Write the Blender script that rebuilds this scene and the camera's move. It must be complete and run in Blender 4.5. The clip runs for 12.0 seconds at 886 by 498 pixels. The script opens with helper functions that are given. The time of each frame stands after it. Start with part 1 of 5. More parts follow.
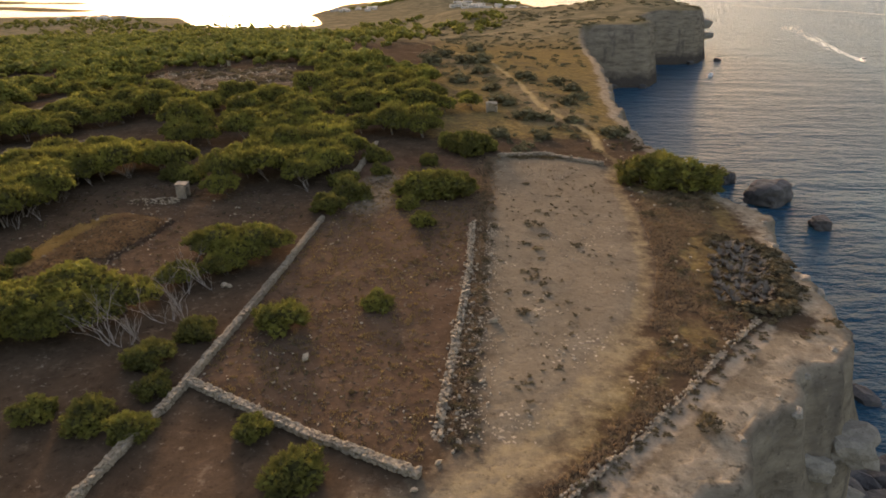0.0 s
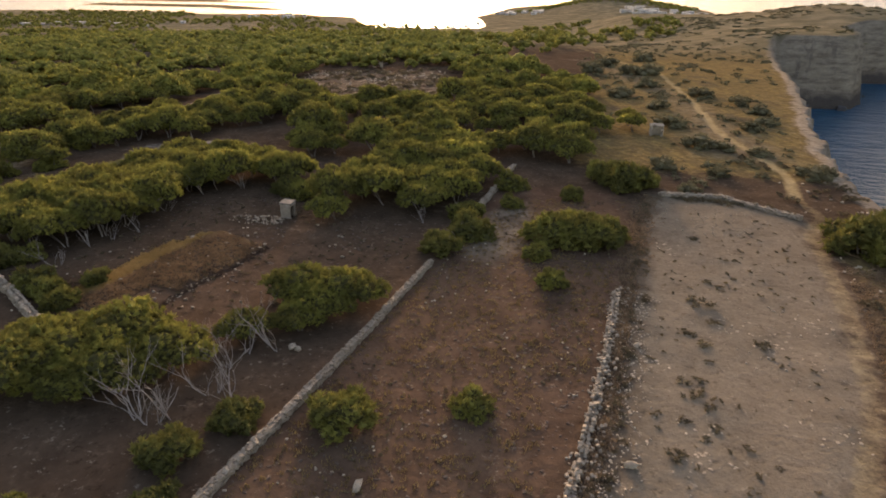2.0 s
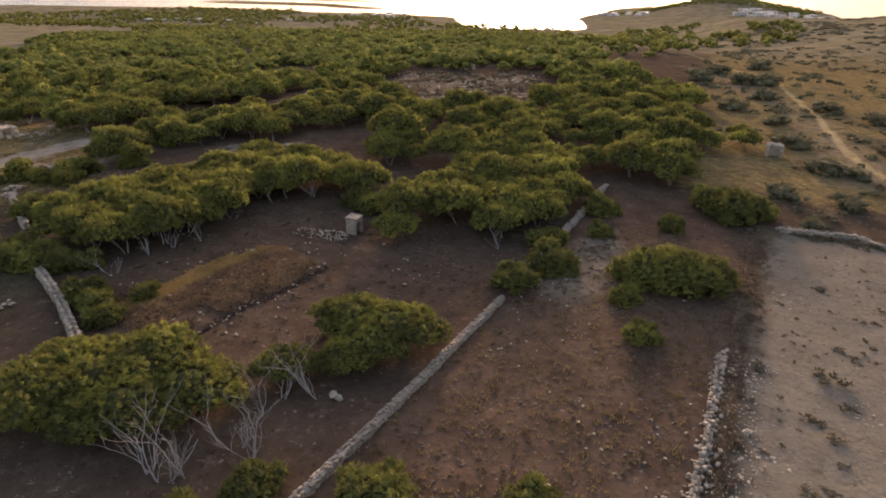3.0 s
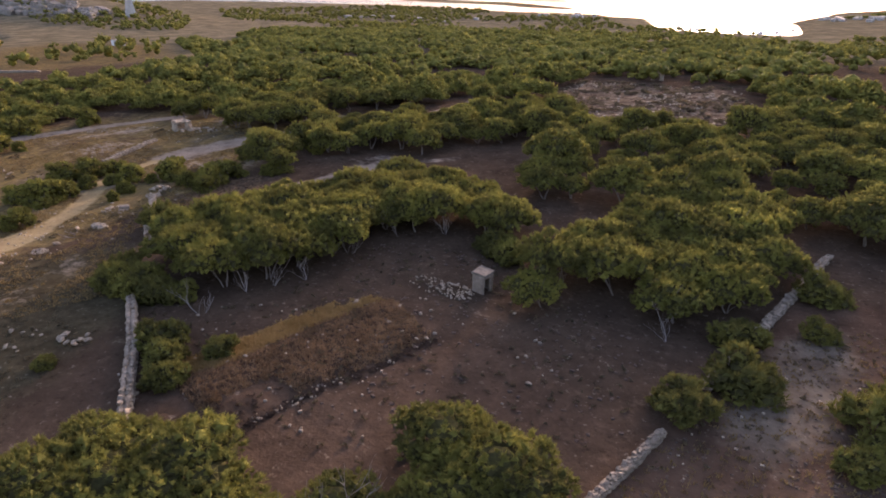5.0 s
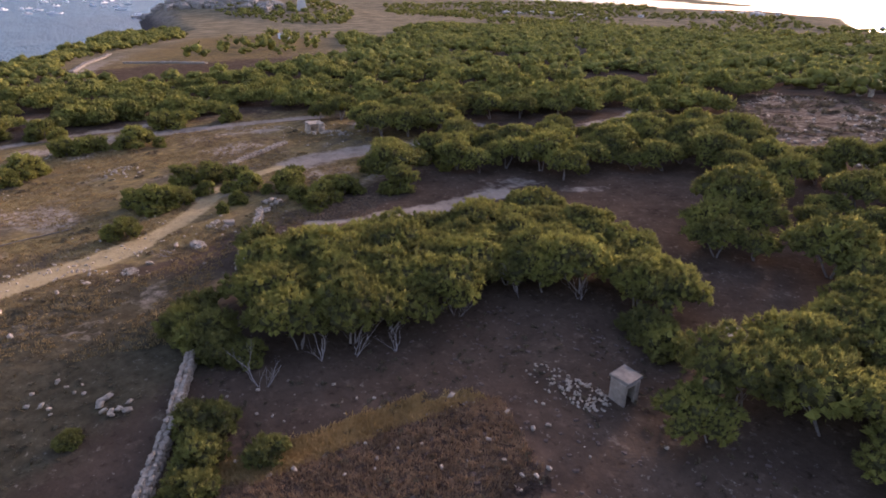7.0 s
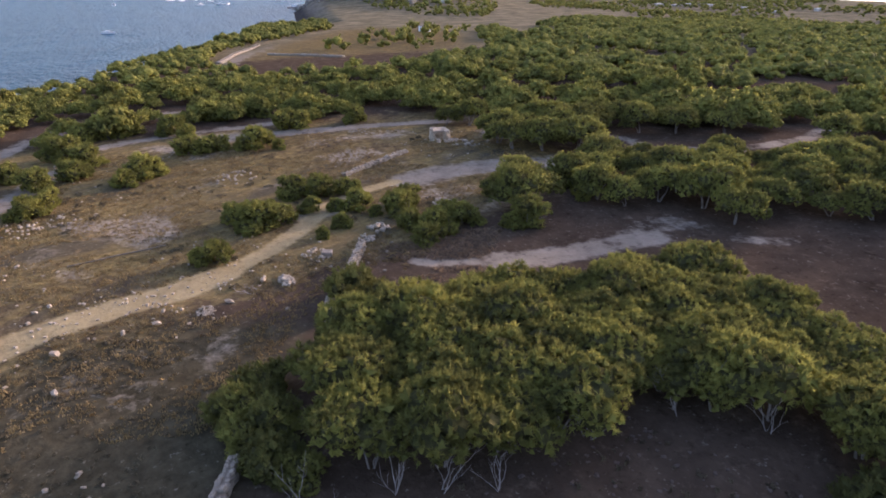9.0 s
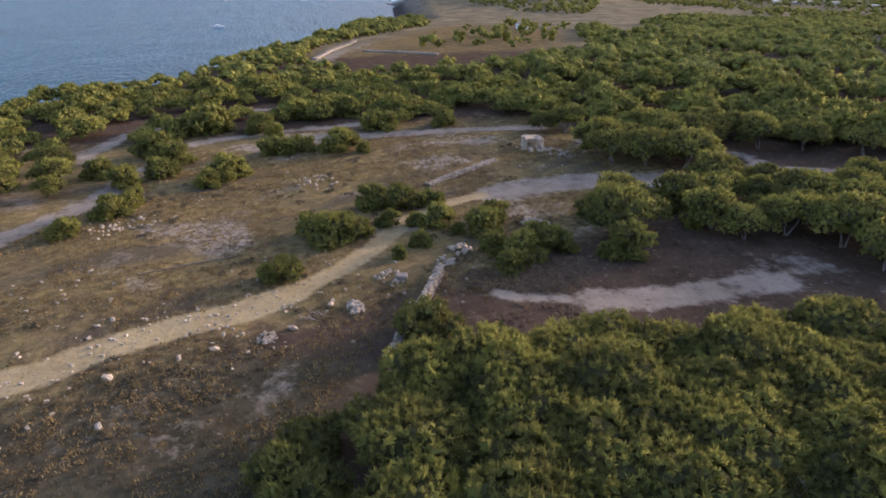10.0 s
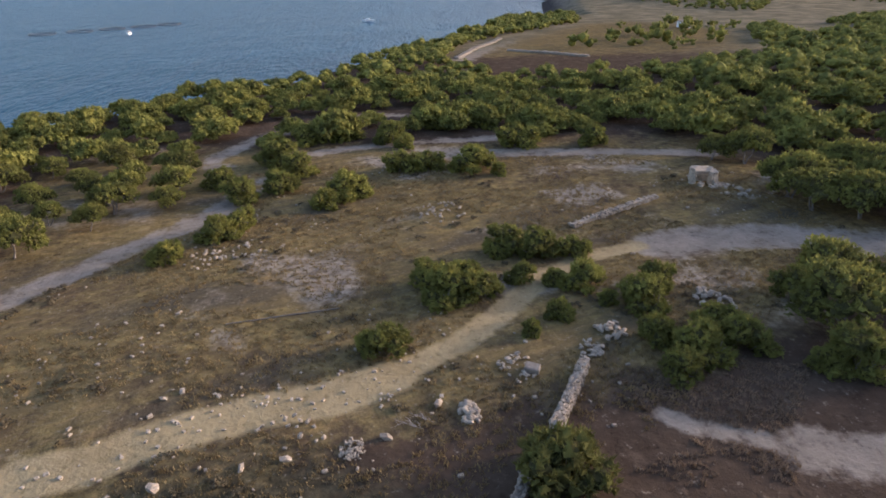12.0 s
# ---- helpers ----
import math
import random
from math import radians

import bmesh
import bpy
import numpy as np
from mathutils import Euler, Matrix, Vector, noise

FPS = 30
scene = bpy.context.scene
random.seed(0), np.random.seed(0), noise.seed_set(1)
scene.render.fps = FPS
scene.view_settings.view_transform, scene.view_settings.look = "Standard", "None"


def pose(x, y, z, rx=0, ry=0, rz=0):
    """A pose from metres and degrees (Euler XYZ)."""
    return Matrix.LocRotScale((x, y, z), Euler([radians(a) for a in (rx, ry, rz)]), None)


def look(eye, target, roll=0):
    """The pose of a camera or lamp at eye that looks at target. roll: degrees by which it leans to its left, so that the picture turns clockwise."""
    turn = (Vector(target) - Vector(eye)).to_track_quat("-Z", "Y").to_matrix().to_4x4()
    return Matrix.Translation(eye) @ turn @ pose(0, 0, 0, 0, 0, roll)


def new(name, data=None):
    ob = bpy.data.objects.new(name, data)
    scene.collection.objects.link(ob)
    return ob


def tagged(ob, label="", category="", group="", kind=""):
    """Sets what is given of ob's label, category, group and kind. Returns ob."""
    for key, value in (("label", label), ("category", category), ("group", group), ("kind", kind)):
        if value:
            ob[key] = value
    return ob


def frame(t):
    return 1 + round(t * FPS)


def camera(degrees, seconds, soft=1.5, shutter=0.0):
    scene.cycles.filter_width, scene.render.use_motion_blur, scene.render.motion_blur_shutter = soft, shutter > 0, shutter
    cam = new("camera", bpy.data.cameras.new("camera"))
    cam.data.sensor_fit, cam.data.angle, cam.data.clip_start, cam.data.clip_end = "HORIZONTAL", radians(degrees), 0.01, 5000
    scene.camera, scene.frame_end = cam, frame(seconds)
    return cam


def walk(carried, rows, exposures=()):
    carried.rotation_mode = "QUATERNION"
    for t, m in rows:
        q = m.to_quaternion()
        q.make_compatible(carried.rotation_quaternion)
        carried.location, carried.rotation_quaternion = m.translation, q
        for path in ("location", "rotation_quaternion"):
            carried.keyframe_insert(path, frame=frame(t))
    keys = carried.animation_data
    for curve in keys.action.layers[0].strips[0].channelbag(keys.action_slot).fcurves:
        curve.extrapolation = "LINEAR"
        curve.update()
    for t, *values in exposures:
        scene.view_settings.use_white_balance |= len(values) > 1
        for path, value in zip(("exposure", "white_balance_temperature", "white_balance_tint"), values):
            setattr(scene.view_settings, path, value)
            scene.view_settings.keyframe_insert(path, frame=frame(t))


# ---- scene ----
cam = camera(71.3, 12.0, soft=1.75)
METRES, EYE, TILT, LEAN, TURN = 90.0, 27.0, -23.7, 0.0, 0.0
ROWS = [
    (0.0, 0.0, 0.0, 0.0, -0.0, 0.0, 0.0),
    (0.5, 0.0046, 0.0406, 0.0151, 3.35, 0.04, -1.61),
    (1.0, 0.0072, 0.0817, 0.031, 6.72, -0.0, -3.2),
    (1.5, 0.0076, 0.1229, 0.0469, 9.77, -0.11, -4.62),
    (2.0, 0.0054, 0.1633, 0.0633, 13.11, -0.44, -6.13),
    (2.5, 0.0007, 0.2032, 0.08, 17.21, -0.93, -7.95),
    (3.0, -0.0068, 0.2422, 0.0968, 21.13, -1.53, -9.63),
    (5.0, -0.0661, 0.3882, 0.161, 36.79, -5.0, -15.39),
    (5.5, -0.0879, 0.4202, 0.1749, 40.9, -6.17, -16.68),
    (6.0, -0.1128, 0.4501, 0.1881, 44.66, -7.37, -17.71),
    (6.5, -0.14, 0.478, 0.2, 47.98, -8.51, -18.55),
    (8.5, -0.2674, 0.5675, 0.2385, 59.29, -12.97, -20.59),
    (9.0, -0.3027, 0.5843, 0.2456, 63.74, -14.75, -21.29),
    (9.5, -0.3395, 0.5989, 0.2517, 68.17, -16.53, -21.86),
    (10.0, -0.3771, 0.611, 0.2568, 72.79, -18.44, -22.26),
    (10.5, -0.4161, 0.6202, 0.2608, 76.82, -20.1, -22.48),
    (11.0, -0.4562, 0.6267, 0.264, 80.38, -21.6, -22.59),
    (11.5, -0.4972, 0.6305, 0.2665, 83.56, -22.96, -22.61),
    (12.0, -0.5388, 0.6324, 0.2683, 86.56, -24.24, -22.54),
]
walk(cam, [(t, pose(0, 0, EYE, TILT, LEAN, TURN) @ pose(METRES * x, METRES * y, METRES * z, 90 + pitch, roll, yaw)) for t, x, y, z, yaw, pitch, roll in ROWS],
     [(0.0, 1.62, 7700, 24), (3.0, 1.74, 6850, 30), (6.5, 1.78, 5850, 41), (9.0, 1.9, 5550, 33), (12.0, 1.62, 5450, 25)])

# ---- world, sun ----
SUN_AZ, SUN_EL = -16.0, 10.5
world = bpy.data.worlds.new("sky")
world.use_nodes = True
scene.world = world
wt = world.node_tree
wt.nodes.clear()
sky = wt.nodes.new("ShaderNodeTexSky")
sky.sky_type = "NISHITA"
sky.sun_disc = False
sky.sun_elevation = radians(SUN_EL)
sky.sun_rotation = radians(SUN_AZ)
sky.dust_density = 2.5
sky.air_density = 1.0
sky.ozone_density = 0.9
bg = wt.nodes.new("ShaderNodeBackground")
bg.inputs["Strength"].default_value = 0.15
wo = wt.nodes.new("ShaderNodeOutputWorld")
wt.links.new(sky.outputs[0], bg.inputs[0])
wt.links.new(bg.outputs[0], wo.inputs[0])

sun_data = bpy.data.lights.new("sun", "SUN")
sun_data.energy = 1.8
sun_data.angle = radians(5.0)
sun_data.color = (1.0, 0.84, 0.62)
sun = new("sun", sun_data)
a, e = radians(SUN_AZ), radians(SUN_EL)
sun.matrix_world = look((400 * math.sin(a) * math.cos(e), 400 * math.cos(a) * math.cos(e), 400 * math.sin(e)), (0, 0, 0))


# ---- materials ----
# the plan below is drawn in units of a metre and a half
UNIT = 1.5


class Mat:
    """A node material with short-hand for noise, ramps and mixes."""

    def __init__(self, name, rough=0.9, spec=0.25):
        self.m = bpy.data.materials.new(name)
        self.m.use_nodes = True
        self.t = self.m.node_tree
        self.b = self.t.nodes["Principled BSDF"]
        self.b.inputs["Roughness"].default_value = rough
        self.b.inputs["Specular IOR Level"].default_value = spec
        self.geo = self.t.nodes.new("ShaderNodeNewGeometry")
        plan = self.t.nodes.new("ShaderNodeVectorMath")
        plan.operation = "SCALE"
        plan.inputs["Scale"].default_value = 1 / UNIT
        self.link(self.geo.outputs["Position"], plan.inputs[0])
        self.place = plan.outputs[0]

    def node(self, kind, **values):
        n = self.t.nodes.new(kind)
        for key, v in values.items():
            n.inputs[key].default_value = v
        return n

    def link(self, a, b):
        self.t.links.new(a, b)

    def noise(self, scale, detail=4, rough=0.6, stretch=None, turn=0.0):
        n = self.node("ShaderNodeTexNoise", Scale=scale, Detail=detail, Roughness=rough)
        src = self.place
        if stretch:
            mp = self.node("ShaderNodeMapping", Scale=tuple(1 / v for v in stretch), Rotation=(0, 0, radians(turn)))
            mp.vector_type = "TEXTURE"
            self.link(src, mp.inputs["Vector"])
            src = mp.outputs["Vector"]
        self.link(src, n.inputs["Vector"])
        return n.outputs["Fac"]

    def ramp(self, fac, lo, hi):
        r = self.node("ShaderNodeMapRange", **{"From Min": lo, "From Max": hi})
        self.link(fac, r.inputs["Value"])
        return r.outputs["Result"]

    def maths(self, op, a, b):
        n = self.t.nodes.new("ShaderNodeMath")
        n.operation = op
        for i, v in enumerate((a, b)):
            if isinstance(v, (int, float)):
                n.inputs[i].default_value = v
            else:
                self.link(v, n.inputs[i])
        return n.outputs[0]

    def mix(self, fac, a, b, mode="MIX"):
        n = self.t.nodes.new("ShaderNodeMix")
        n.data_type, n.blend_type = "RGBA", mode
        for i, v in ((0, fac), (6, a), (7, b)):
            if isinstance(v, (int, float)):
                n.inputs[i].default_value = v
            elif isinstance(v, tuple):
                n.inputs[i].default_value = (*v, 1)
            else:
                self.link(v, n.inputs[i])
        return n.outputs[2]

    def attr(self, name):
        n = self.t.nodes.new("ShaderNodeAttribute")
        n.attribute_name = name
        return n.outputs["Fac"]

    def rand(self):
        return self.t.nodes.new("ShaderNodeObjectInfo").outputs["Random"]

    def island(self):
        return self.geo.outputs["Random Per Island"]

    def colour(self, c):
        self.link(c, self.b.inputs["Base Color"])

    def bump(self, fac, strength=0.5, distance=0.1):
        n = self.node("ShaderNodeBump", Strength=strength, Distance=distance * UNIT)
        self.link(fac, n.inputs["Height"])
        self.link(n.outputs[0], self.b.inputs["Normal"])


def ground_material():
    m = Mat("dry_ground", 1.0, 0.0)
    big, mid, fine = m.noise(0.06, 5), m.noise(0.45, 6, 0.65), m.noise(3.2, 5, 0.7)
    patch = m.noise(1.1, 5, 0.7)
    soil = m.mix(m.ramp(mid, 0.3, 0.7), (0.056, 0.038, 0.025), (0.098, 0.067, 0.043))
    soil = m.mix(m.ramp(patch, 0.56, 0.70), soil, (0.126, 0.087, 0.056))

    def edged(name, lo=0.35, hi=0.65, amount=0.55):
        """A zone of the ground with an edge that the noise frays."""
        f = m.maths("ADD", m.attr(name), m.maths("MULTIPLY", m.maths("SUBTRACT", patch, 0.5), amount))
        f = m.maths("ADD", f, m.maths("MULTIPLY", m.maths("SUBTRACT", mid, 0.5), amount))
        return m.ramp(f, lo, hi)

    turf = m.mix(m.ramp(patch, 0.35, 0.65), (0.046, 0.037, 0.021), (0.092, 0.074, 0.042))
    soil = m.mix(edged("turf", 0.25, 0.75, 0.8), soil, turf)
    red = m.mix(m.ramp(mid, 0.3, 0.7), (0.073, 0.046, 0.030), (0.128, 0.082, 0.053))
    c = m.mix(edged("red_soil", 0.2, 0.8), soil, red)
    grass = m.mix(m.ramp(patch, 0.35, 0.68), (0.130, 0.093, 0.037), (0.270, 0.192, 0.072))
    # mown-looking streaks along the slope, bare dark patches between them
    streak = m.noise(0.32, 5, 0.7, (3.0, 0.45, 1), 27)
    grass = m.mix(m.ramp(streak, 0.42, 0.62), grass, (0.140, 0.102, 0.048))
    grass = m.mix(m.ramp(m.noise(0.8, 5, 0.75, (2.4, 0.5, 1), 27), 0.54, 0.66), grass, (0.225, 0.155, 0.068))
    grass = m.mix(m.ramp(m.noise(0.13, 4, 0.65, (1.4, 0.6, 1), 27), 0.53, 0.66), grass, (0.100, 0.078, 0.046))
    grass = m.mix(m.ramp(m.noise(0.21, 5, 0.7), 0.60, 0.72), grass, (0.285, 0.180, 0.065))
    grass = m.mix(m.ramp(fine, 0.60, 0.74), grass, (0.26, 0.217, 0.157))
    c = m.mix(edged("dry_grass", 0.3, 0.75, 0.9), c, grass)
    dust = m.mix(m.ramp(mid, 0.3, 0.72), (0.146, 0.117, 0.082), (0.212, 0.171, 0.121))
    dust = m.mix(m.ramp(patch, 0.62, 0.72), dust, (0.125, 0.09, 0.06))
    c = m.mix(edged("dust", 0.25, 0.7, 0.7), c, dust)
    rock = m.mix(m.ramp(patch, 0.35, 0.65), (0.19, 0.145, 0.100), (0.34, 0.275, 0.195))
    rock = m.mix(m.ramp(m.noise(0.9, 3, 0.8), 0.58, 0.66), rock, (0.10, 0.085, 0.06))
    c = m.mix(edged("rock", 0.3, 0.7, 0.8), c, rock)
    grey = m.mix(m.ramp(mid, 0.3, 0.7), (0.205, 0.163, 0.118), (0.32, 0.258, 0.190))
    c = m.mix(edged("grey_path", 0.3, 0.75, 1.3), c, grey)
    track = m.mix(m.ramp(mid, 0.3, 0.7), (0.285, 0.208, 0.102), (0.385, 0.290, 0.148))
    c = m.mix(edged("track", 0.3, 0.7, 0.4), c, track)
    heath = m.mix(m.ramp(m.noise(0.09, 5, 0.7), 0.35, 0.65), (0.108, 0.096, 0.056), (0.250, 0.196, 0.118))
    c = m.mix(edged("heath", 0.3, 0.8, 0.8), c, heath)
    # steep rock faces
    cliff = m.mix(m.ramp(m.noise(0.35, 6, 0.7, (0.5, 0.5, 2.2)), 0.35, 0.68), (0.145, 0.115, 0.083), (0.31, 0.252, 0.182))
    cliff = m.mix(m.ramp(m.noise(0.16, 4, 0.7, (1, 1, 0.25)), 0.55, 0.68), cliff, (0.12, 0.10, 0.08))
    # dark waterline at the cliff foot, its colour also carrying the face's shade
    at_xyz = m.node("ShaderNodeSeparateXYZ")
    m.link(m.place, at_xyz.inputs[0])
    wet_shade = m.ramp(m.maths("ADD", at_xyz.outputs["Z"], m.maths("MULTIPLY", m.noise(0.25, 5, 0.7), 5.0)), -11.5, -14.5)
    cliff = m.mix(wet_shade, cliff, (0.075, 0.062, 0.052))
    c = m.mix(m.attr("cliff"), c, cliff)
    c = m.mix(m.ramp(fine, 0.25, 0.75), m.mix(0.25, c, (0, 0, 0)), c)
    pits = m.noise(1.9, 4, 0.75)
    c = m.mix(m.ramp(pits, 0.56, 0.70), c, m.mix(0.45, c, (0, 0, 0)))
    c = m.mix(m.ramp(m.noise(2.6, 3, 0.8), 0.62, 0.72), c, m.mix(0.35, c, (0.42, 0.35, 0.26)))
    m.colour(c)
    crag = m.maths("MULTIPLY", m.attr("cliff"), m.noise(0.7, 7, 0.75, (0.8, 0.8, 1.8)))
    h = m.maths("ADD", m.maths("ADD", m.maths("MULTIPLY", fine, 0.6), m.maths("SUBTRACT", patch, m.maths("MULTIPLY", pits, 0.8))), m.maths("MULTIPLY", crag, 7.0))
    m.bump(h, 0.4, 0.18)
    return m.m


def water_material():
    m = Mat("sea_water", 0.28, 0.08)
    m.b.inputs["IOR"].default_value = 1.33
    c = m.mix(m.ramp(m.noise(0.012, 4, 0.6, (1, 0.35, 1)), 0.35, 0.7), (0.014, 0.059, 0.096), (0.022, 0.079, 0.124))
    m.colour(c)
    w = m.maths("ADD", m.noise(0.35, 4, 0.6, (0.55, 1.3, 1)), m.maths("MULTIPLY", m.noise(0.06, 3, 0.5, (0.5, 1.6, 1)), 1.6))
    m.bump(w, 1.0, 2.8)
    return m.m


def stone_material(name, dark, light, rough=0.9):
    m = Mat(name, rough, 0.2)
    n = m.noise(2.2, 6, 0.7)
    c = m.mix(m.ramp(n, 0.3, 0.7), dark, light)
    c = m.mix(m.maths("MULTIPLY", m.rand(), 0.5), c, dark)
    c = m.mix(m.maths("MULTIPLY", m.island(), 0.35), c, dark)
    c = m.mix(m.ramp(m.noise(9, 3, 0.7), 0.58, 0.7), c, tuple(v * 0.55 for v in dark))
    m.colour(c)
    m.bump(m.noise(7, 6, 0.7), 0.6, 0.08)
    return m.m


def leaf_material(name, dark, light, glow=0.42):
    m = Mat(name, 0.85, 0.03)
    c = m.mix(m.ramp(m.noise(0.55, 3, 0.6), 0.32, 0.68), dark, light)
    c = m.mix(m.maths("MULTIPLY", m.island(), 0.45), c, m.mix(0.5, c, tuple(v * 1.4 for v in light)))
    c = m.mix(m.maths("MULTIPLY", m.rand(), 0.45), c, dark)
    c = m.mix(m.maths("MULTIPLY", m.ramp(m.noise(0.16, 3, 0.6), 0.40, 0.64), 0.25), c, dark)
    m.colour(c)
    tr = m.node("ShaderNodeBsdfTranslucent")
    m.link(c, tr.inputs["Color"])
    mx = m.node("ShaderNodeMixShader", Fac=glow)
    out = m.t.nodes["Material Output"]
    m.link(m.b.outputs[0], mx.inputs[1])
    m.link(tr.outputs[0], mx.inputs[2])
    m.link(mx.outputs[0], out.inputs["Surface"])
    return m.m


def plain_material(name, dark, light, scale=3.0, rough=0.8, metal=0.0, spec=0.3):
    m = Mat(name, rough, spec)
    m.b.inputs["Metallic"].default_value = metal
    m.colour(m.mix(m.ramp(m.noise(scale, 5, 0.65), 0.3, 0.7), dark, light))
    m.bump(m.noise(scale * 4, 4, 0.7), 0.3, 0.03)
    return m.m


GROUND = ground_material()
WATER = water_material()
WALL_STONE = stone_material("limestone_wall", (0.165, 0.130, 0.092), (0.45, 0.37, 0.27))
FIELD_STONE = stone_material("field_stone", (0.225, 0.175, 0.120), (0.54, 0.44, 0.315))
CLOD = stone_material("dark_clod", (0.070, 0.049, 0.037), (0.150, 0.104, 0.074))
DARK_ROCK = stone_material("wet_rock", (0.045, 0.042, 0.042), (0.13, 0.115, 0.105), 0.7)
CLIFF_ROCK = stone_material("cliff_rock", (0.17, 0.145, 0.115), (0.38, 0.33, 0.26))
PINE = leaf_material("pine_needles", (0.060, 0.061, 0.022), (0.298, 0.280, 0.060), 0.40)
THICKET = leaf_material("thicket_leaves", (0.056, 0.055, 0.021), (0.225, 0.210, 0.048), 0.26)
SHRUB = leaf_material("lentisk_leaves", (0.085, 0.085, 0.025), (0.290, 0.270, 0.058), 0.34)
HEATH = leaf_material("heath_shrub", (0.090, 0.082, 0.047), (0.195, 0.172, 0.094), 0.3)
SCRUB = leaf_material("dry_scrub", (0.085, 0.068, 0.042), (0.180, 0.142, 0.082), 0.25)
WEEDS = leaf_material("rusty_weeds", (0.150, 0.104, 0.066), (0.285, 0.200, 0.122), 0.25)
RUST = leaf_material("rust_grass", (0.140, 0.090, 0.050), (0.275, 0.178, 0.098), 0.25)
GOLD = leaf_material("golden_grass", (0.23, 0.152, 0.060), (0.43, 0.295, 0.120), 0.3)
STRAW = leaf_material("straw_grass", (0.14, 0.097, 0.043), (0.285, 0.205, 0.090), 0.3)
BROWN_SCRUB = leaf_material("withered_weeds", (0.062, 0.044, 0.034), (0.130, 0.090, 0.062), 0.2)
CACTUS = leaf_material("grey_agave", (0.098, 0.080, 0.064), (0.205, 0.172, 0.138), 0.1)
# darker copy of the leaf green: shade inside the crowns, put into the colour
INNER_SHADE = plain_material("crown_inner_shade", (0.040, 0.038, 0.016), (0.085, 0.078, 0.030), 6, 1.0, 0.0, 0.0)
BARK = plain_material("grey_bark", (0.09, 0.07, 0.055), (0.21, 0.175, 0.14), 4, 0.9)
DEADWOOD = plain_material("bleached_wood", (0.145, 0.115, 0.095), (0.30, 0.255, 0.215), 4, 0.9)
PLASTER = plain_material("hut_limestone", (0.14, 0.108, 0.078), (0.30, 0.240, 0.178), 2.5, 0.9)
SLAB = plain_material("roof_slab", (0.095, 0.078, 0.06), (0.20, 0.168, 0.13), 2.5, 0.9)
WHITE = plain_material("white_paint", (0.62, 0.61, 0.58), (0.8, 0.79, 0.77), 1.0, 0.5)
PALE_WALL = plain_material("pale_house_wall", (0.34, 0.31, 0.265), (0.55, 0.51, 0.45), 0.4, 0.85)
DARK = plain_material("dark_glass", (0.02, 0.022, 0.025), (0.05, 0.05, 0.055), 1.0, 0.3)
NET = plain_material("cage_net", (0.06, 0.065, 0.07), (0.13, 0.135, 0.14), 2.0, 0.8)
FOAM = plain_material("sea_foam", (0.30, 0.31, 0.32), (0.42, 0.42, 0.42), 0.6, 0.3, 0.0, 0.4)


# ---- small mesh helpers ----
def mesh_from(name, verts, faces, material, smooth=False):
    me = bpy.data.meshes.new(name)
    me.from_pydata([tuple(v) for v in verts], [], faces)
    me.materials.append(material)
    if smooth:
        me.polygons.foreach_set("use_smooth", [True] * len(me.polygons))
    me.update()
    return me


def mesh_tris(name, verts, tris, material, smooth=False, normals=None):
    """A mesh out of numpy arrays of places and triangles, with soft normals if given."""
    verts, tris = np.asarray(verts, np.float32), np.asarray(tris, np.int32)
    me = bpy.data.meshes.new(name)
    me.vertices.add(len(verts))
    me.vertices.foreach_set("co", verts.ravel())
    me.loops.add(tris.size)
    me.loops.foreach_set("vertex_index", tris.ravel())
    me.polygons.add(len(tris))
    me.polygons.foreach_set("loop_start", np.arange(0, tris.size, 3))
    me.polygons.foreach_set("use_smooth", np.full(len(tris), smooth))
    me.materials.append(material)
    if normals is not None:
        at = me.attributes.new("custom_normal", "FLOAT_VECTOR", "POINT")
        at.data.foreach_set("vector", np.asarray(normals, np.float32).ravel())
    me.update(calc_edges=True)
    return me


def from_bm(name, bm, material):
    me = bpy.data.meshes.new(name)
    bm.normal_update()
    bm.to_mesh(me)
    bm.free()
    me.materials.append(material)
    return me


def part(name, mesh, parent, m=None, label=""):
    ob = new(name, mesh)
    ob.parent = parent
    if m is not None:
        ob.matrix_basis = m
    return tagged(ob, label) if label else ob


def box_bm(bm, x, y, z, sx, sy, sz, rz=0.0, bevel=0.0):
    """Adds a box that stands on z, centred on x, y."""
    r = bmesh.ops.create_cube(bm, size=1, matrix=pose(x, y, z + sz / 2, 0, 0, rz) @ Matrix.Diagonal((sx, sy, sz, 1)))
    if bevel:
        edges = list({ed for v in r["verts"] for ed in v.link_edges})
        bmesh.ops.bevel(bm, geom=edges, offset=bevel, segments=1, affect="EDGES")


def box_mesh(name, sx, sy, sz, material, bevel=0.0):
    bm = bmesh.new()
    box_bm(bm, 0, 0, 0, sx, sy, sz, 0, bevel)
    return from_bm(name, bm, material)


# ---- terrain ----
SEA = -20.0
COAST = [(-60, -60), (-14, -6), (6.8, 15.2), (12.4, 19.2), (13.8, 21.4), (16.9, 22.6), (18.1, 25.4), (21.2, 27.5), (23.4, 29.4), (23.8, 32.3),
         (24, 36.5), (24.6, 42.2), (26.7, 47.5), (25.9, 53.2), (25.3, 64.6), (24.5, 73.3), (25.2, 84.6), (29.0, 107), (32.5, 125)]
COAST += [(38, 160), (44, 200), (52, 243), (64, 241), (76, 243), (82, 255), (88, 290), (99, 308), (120, 312), (130, 330), (134, 350),
          (143, 385), (136, 430), (110, 480), (95, 560), (105, 700), (118, 850), (112, 980), (60, 1150), (-100, 1200), (-150, 980), (-145, 860)]
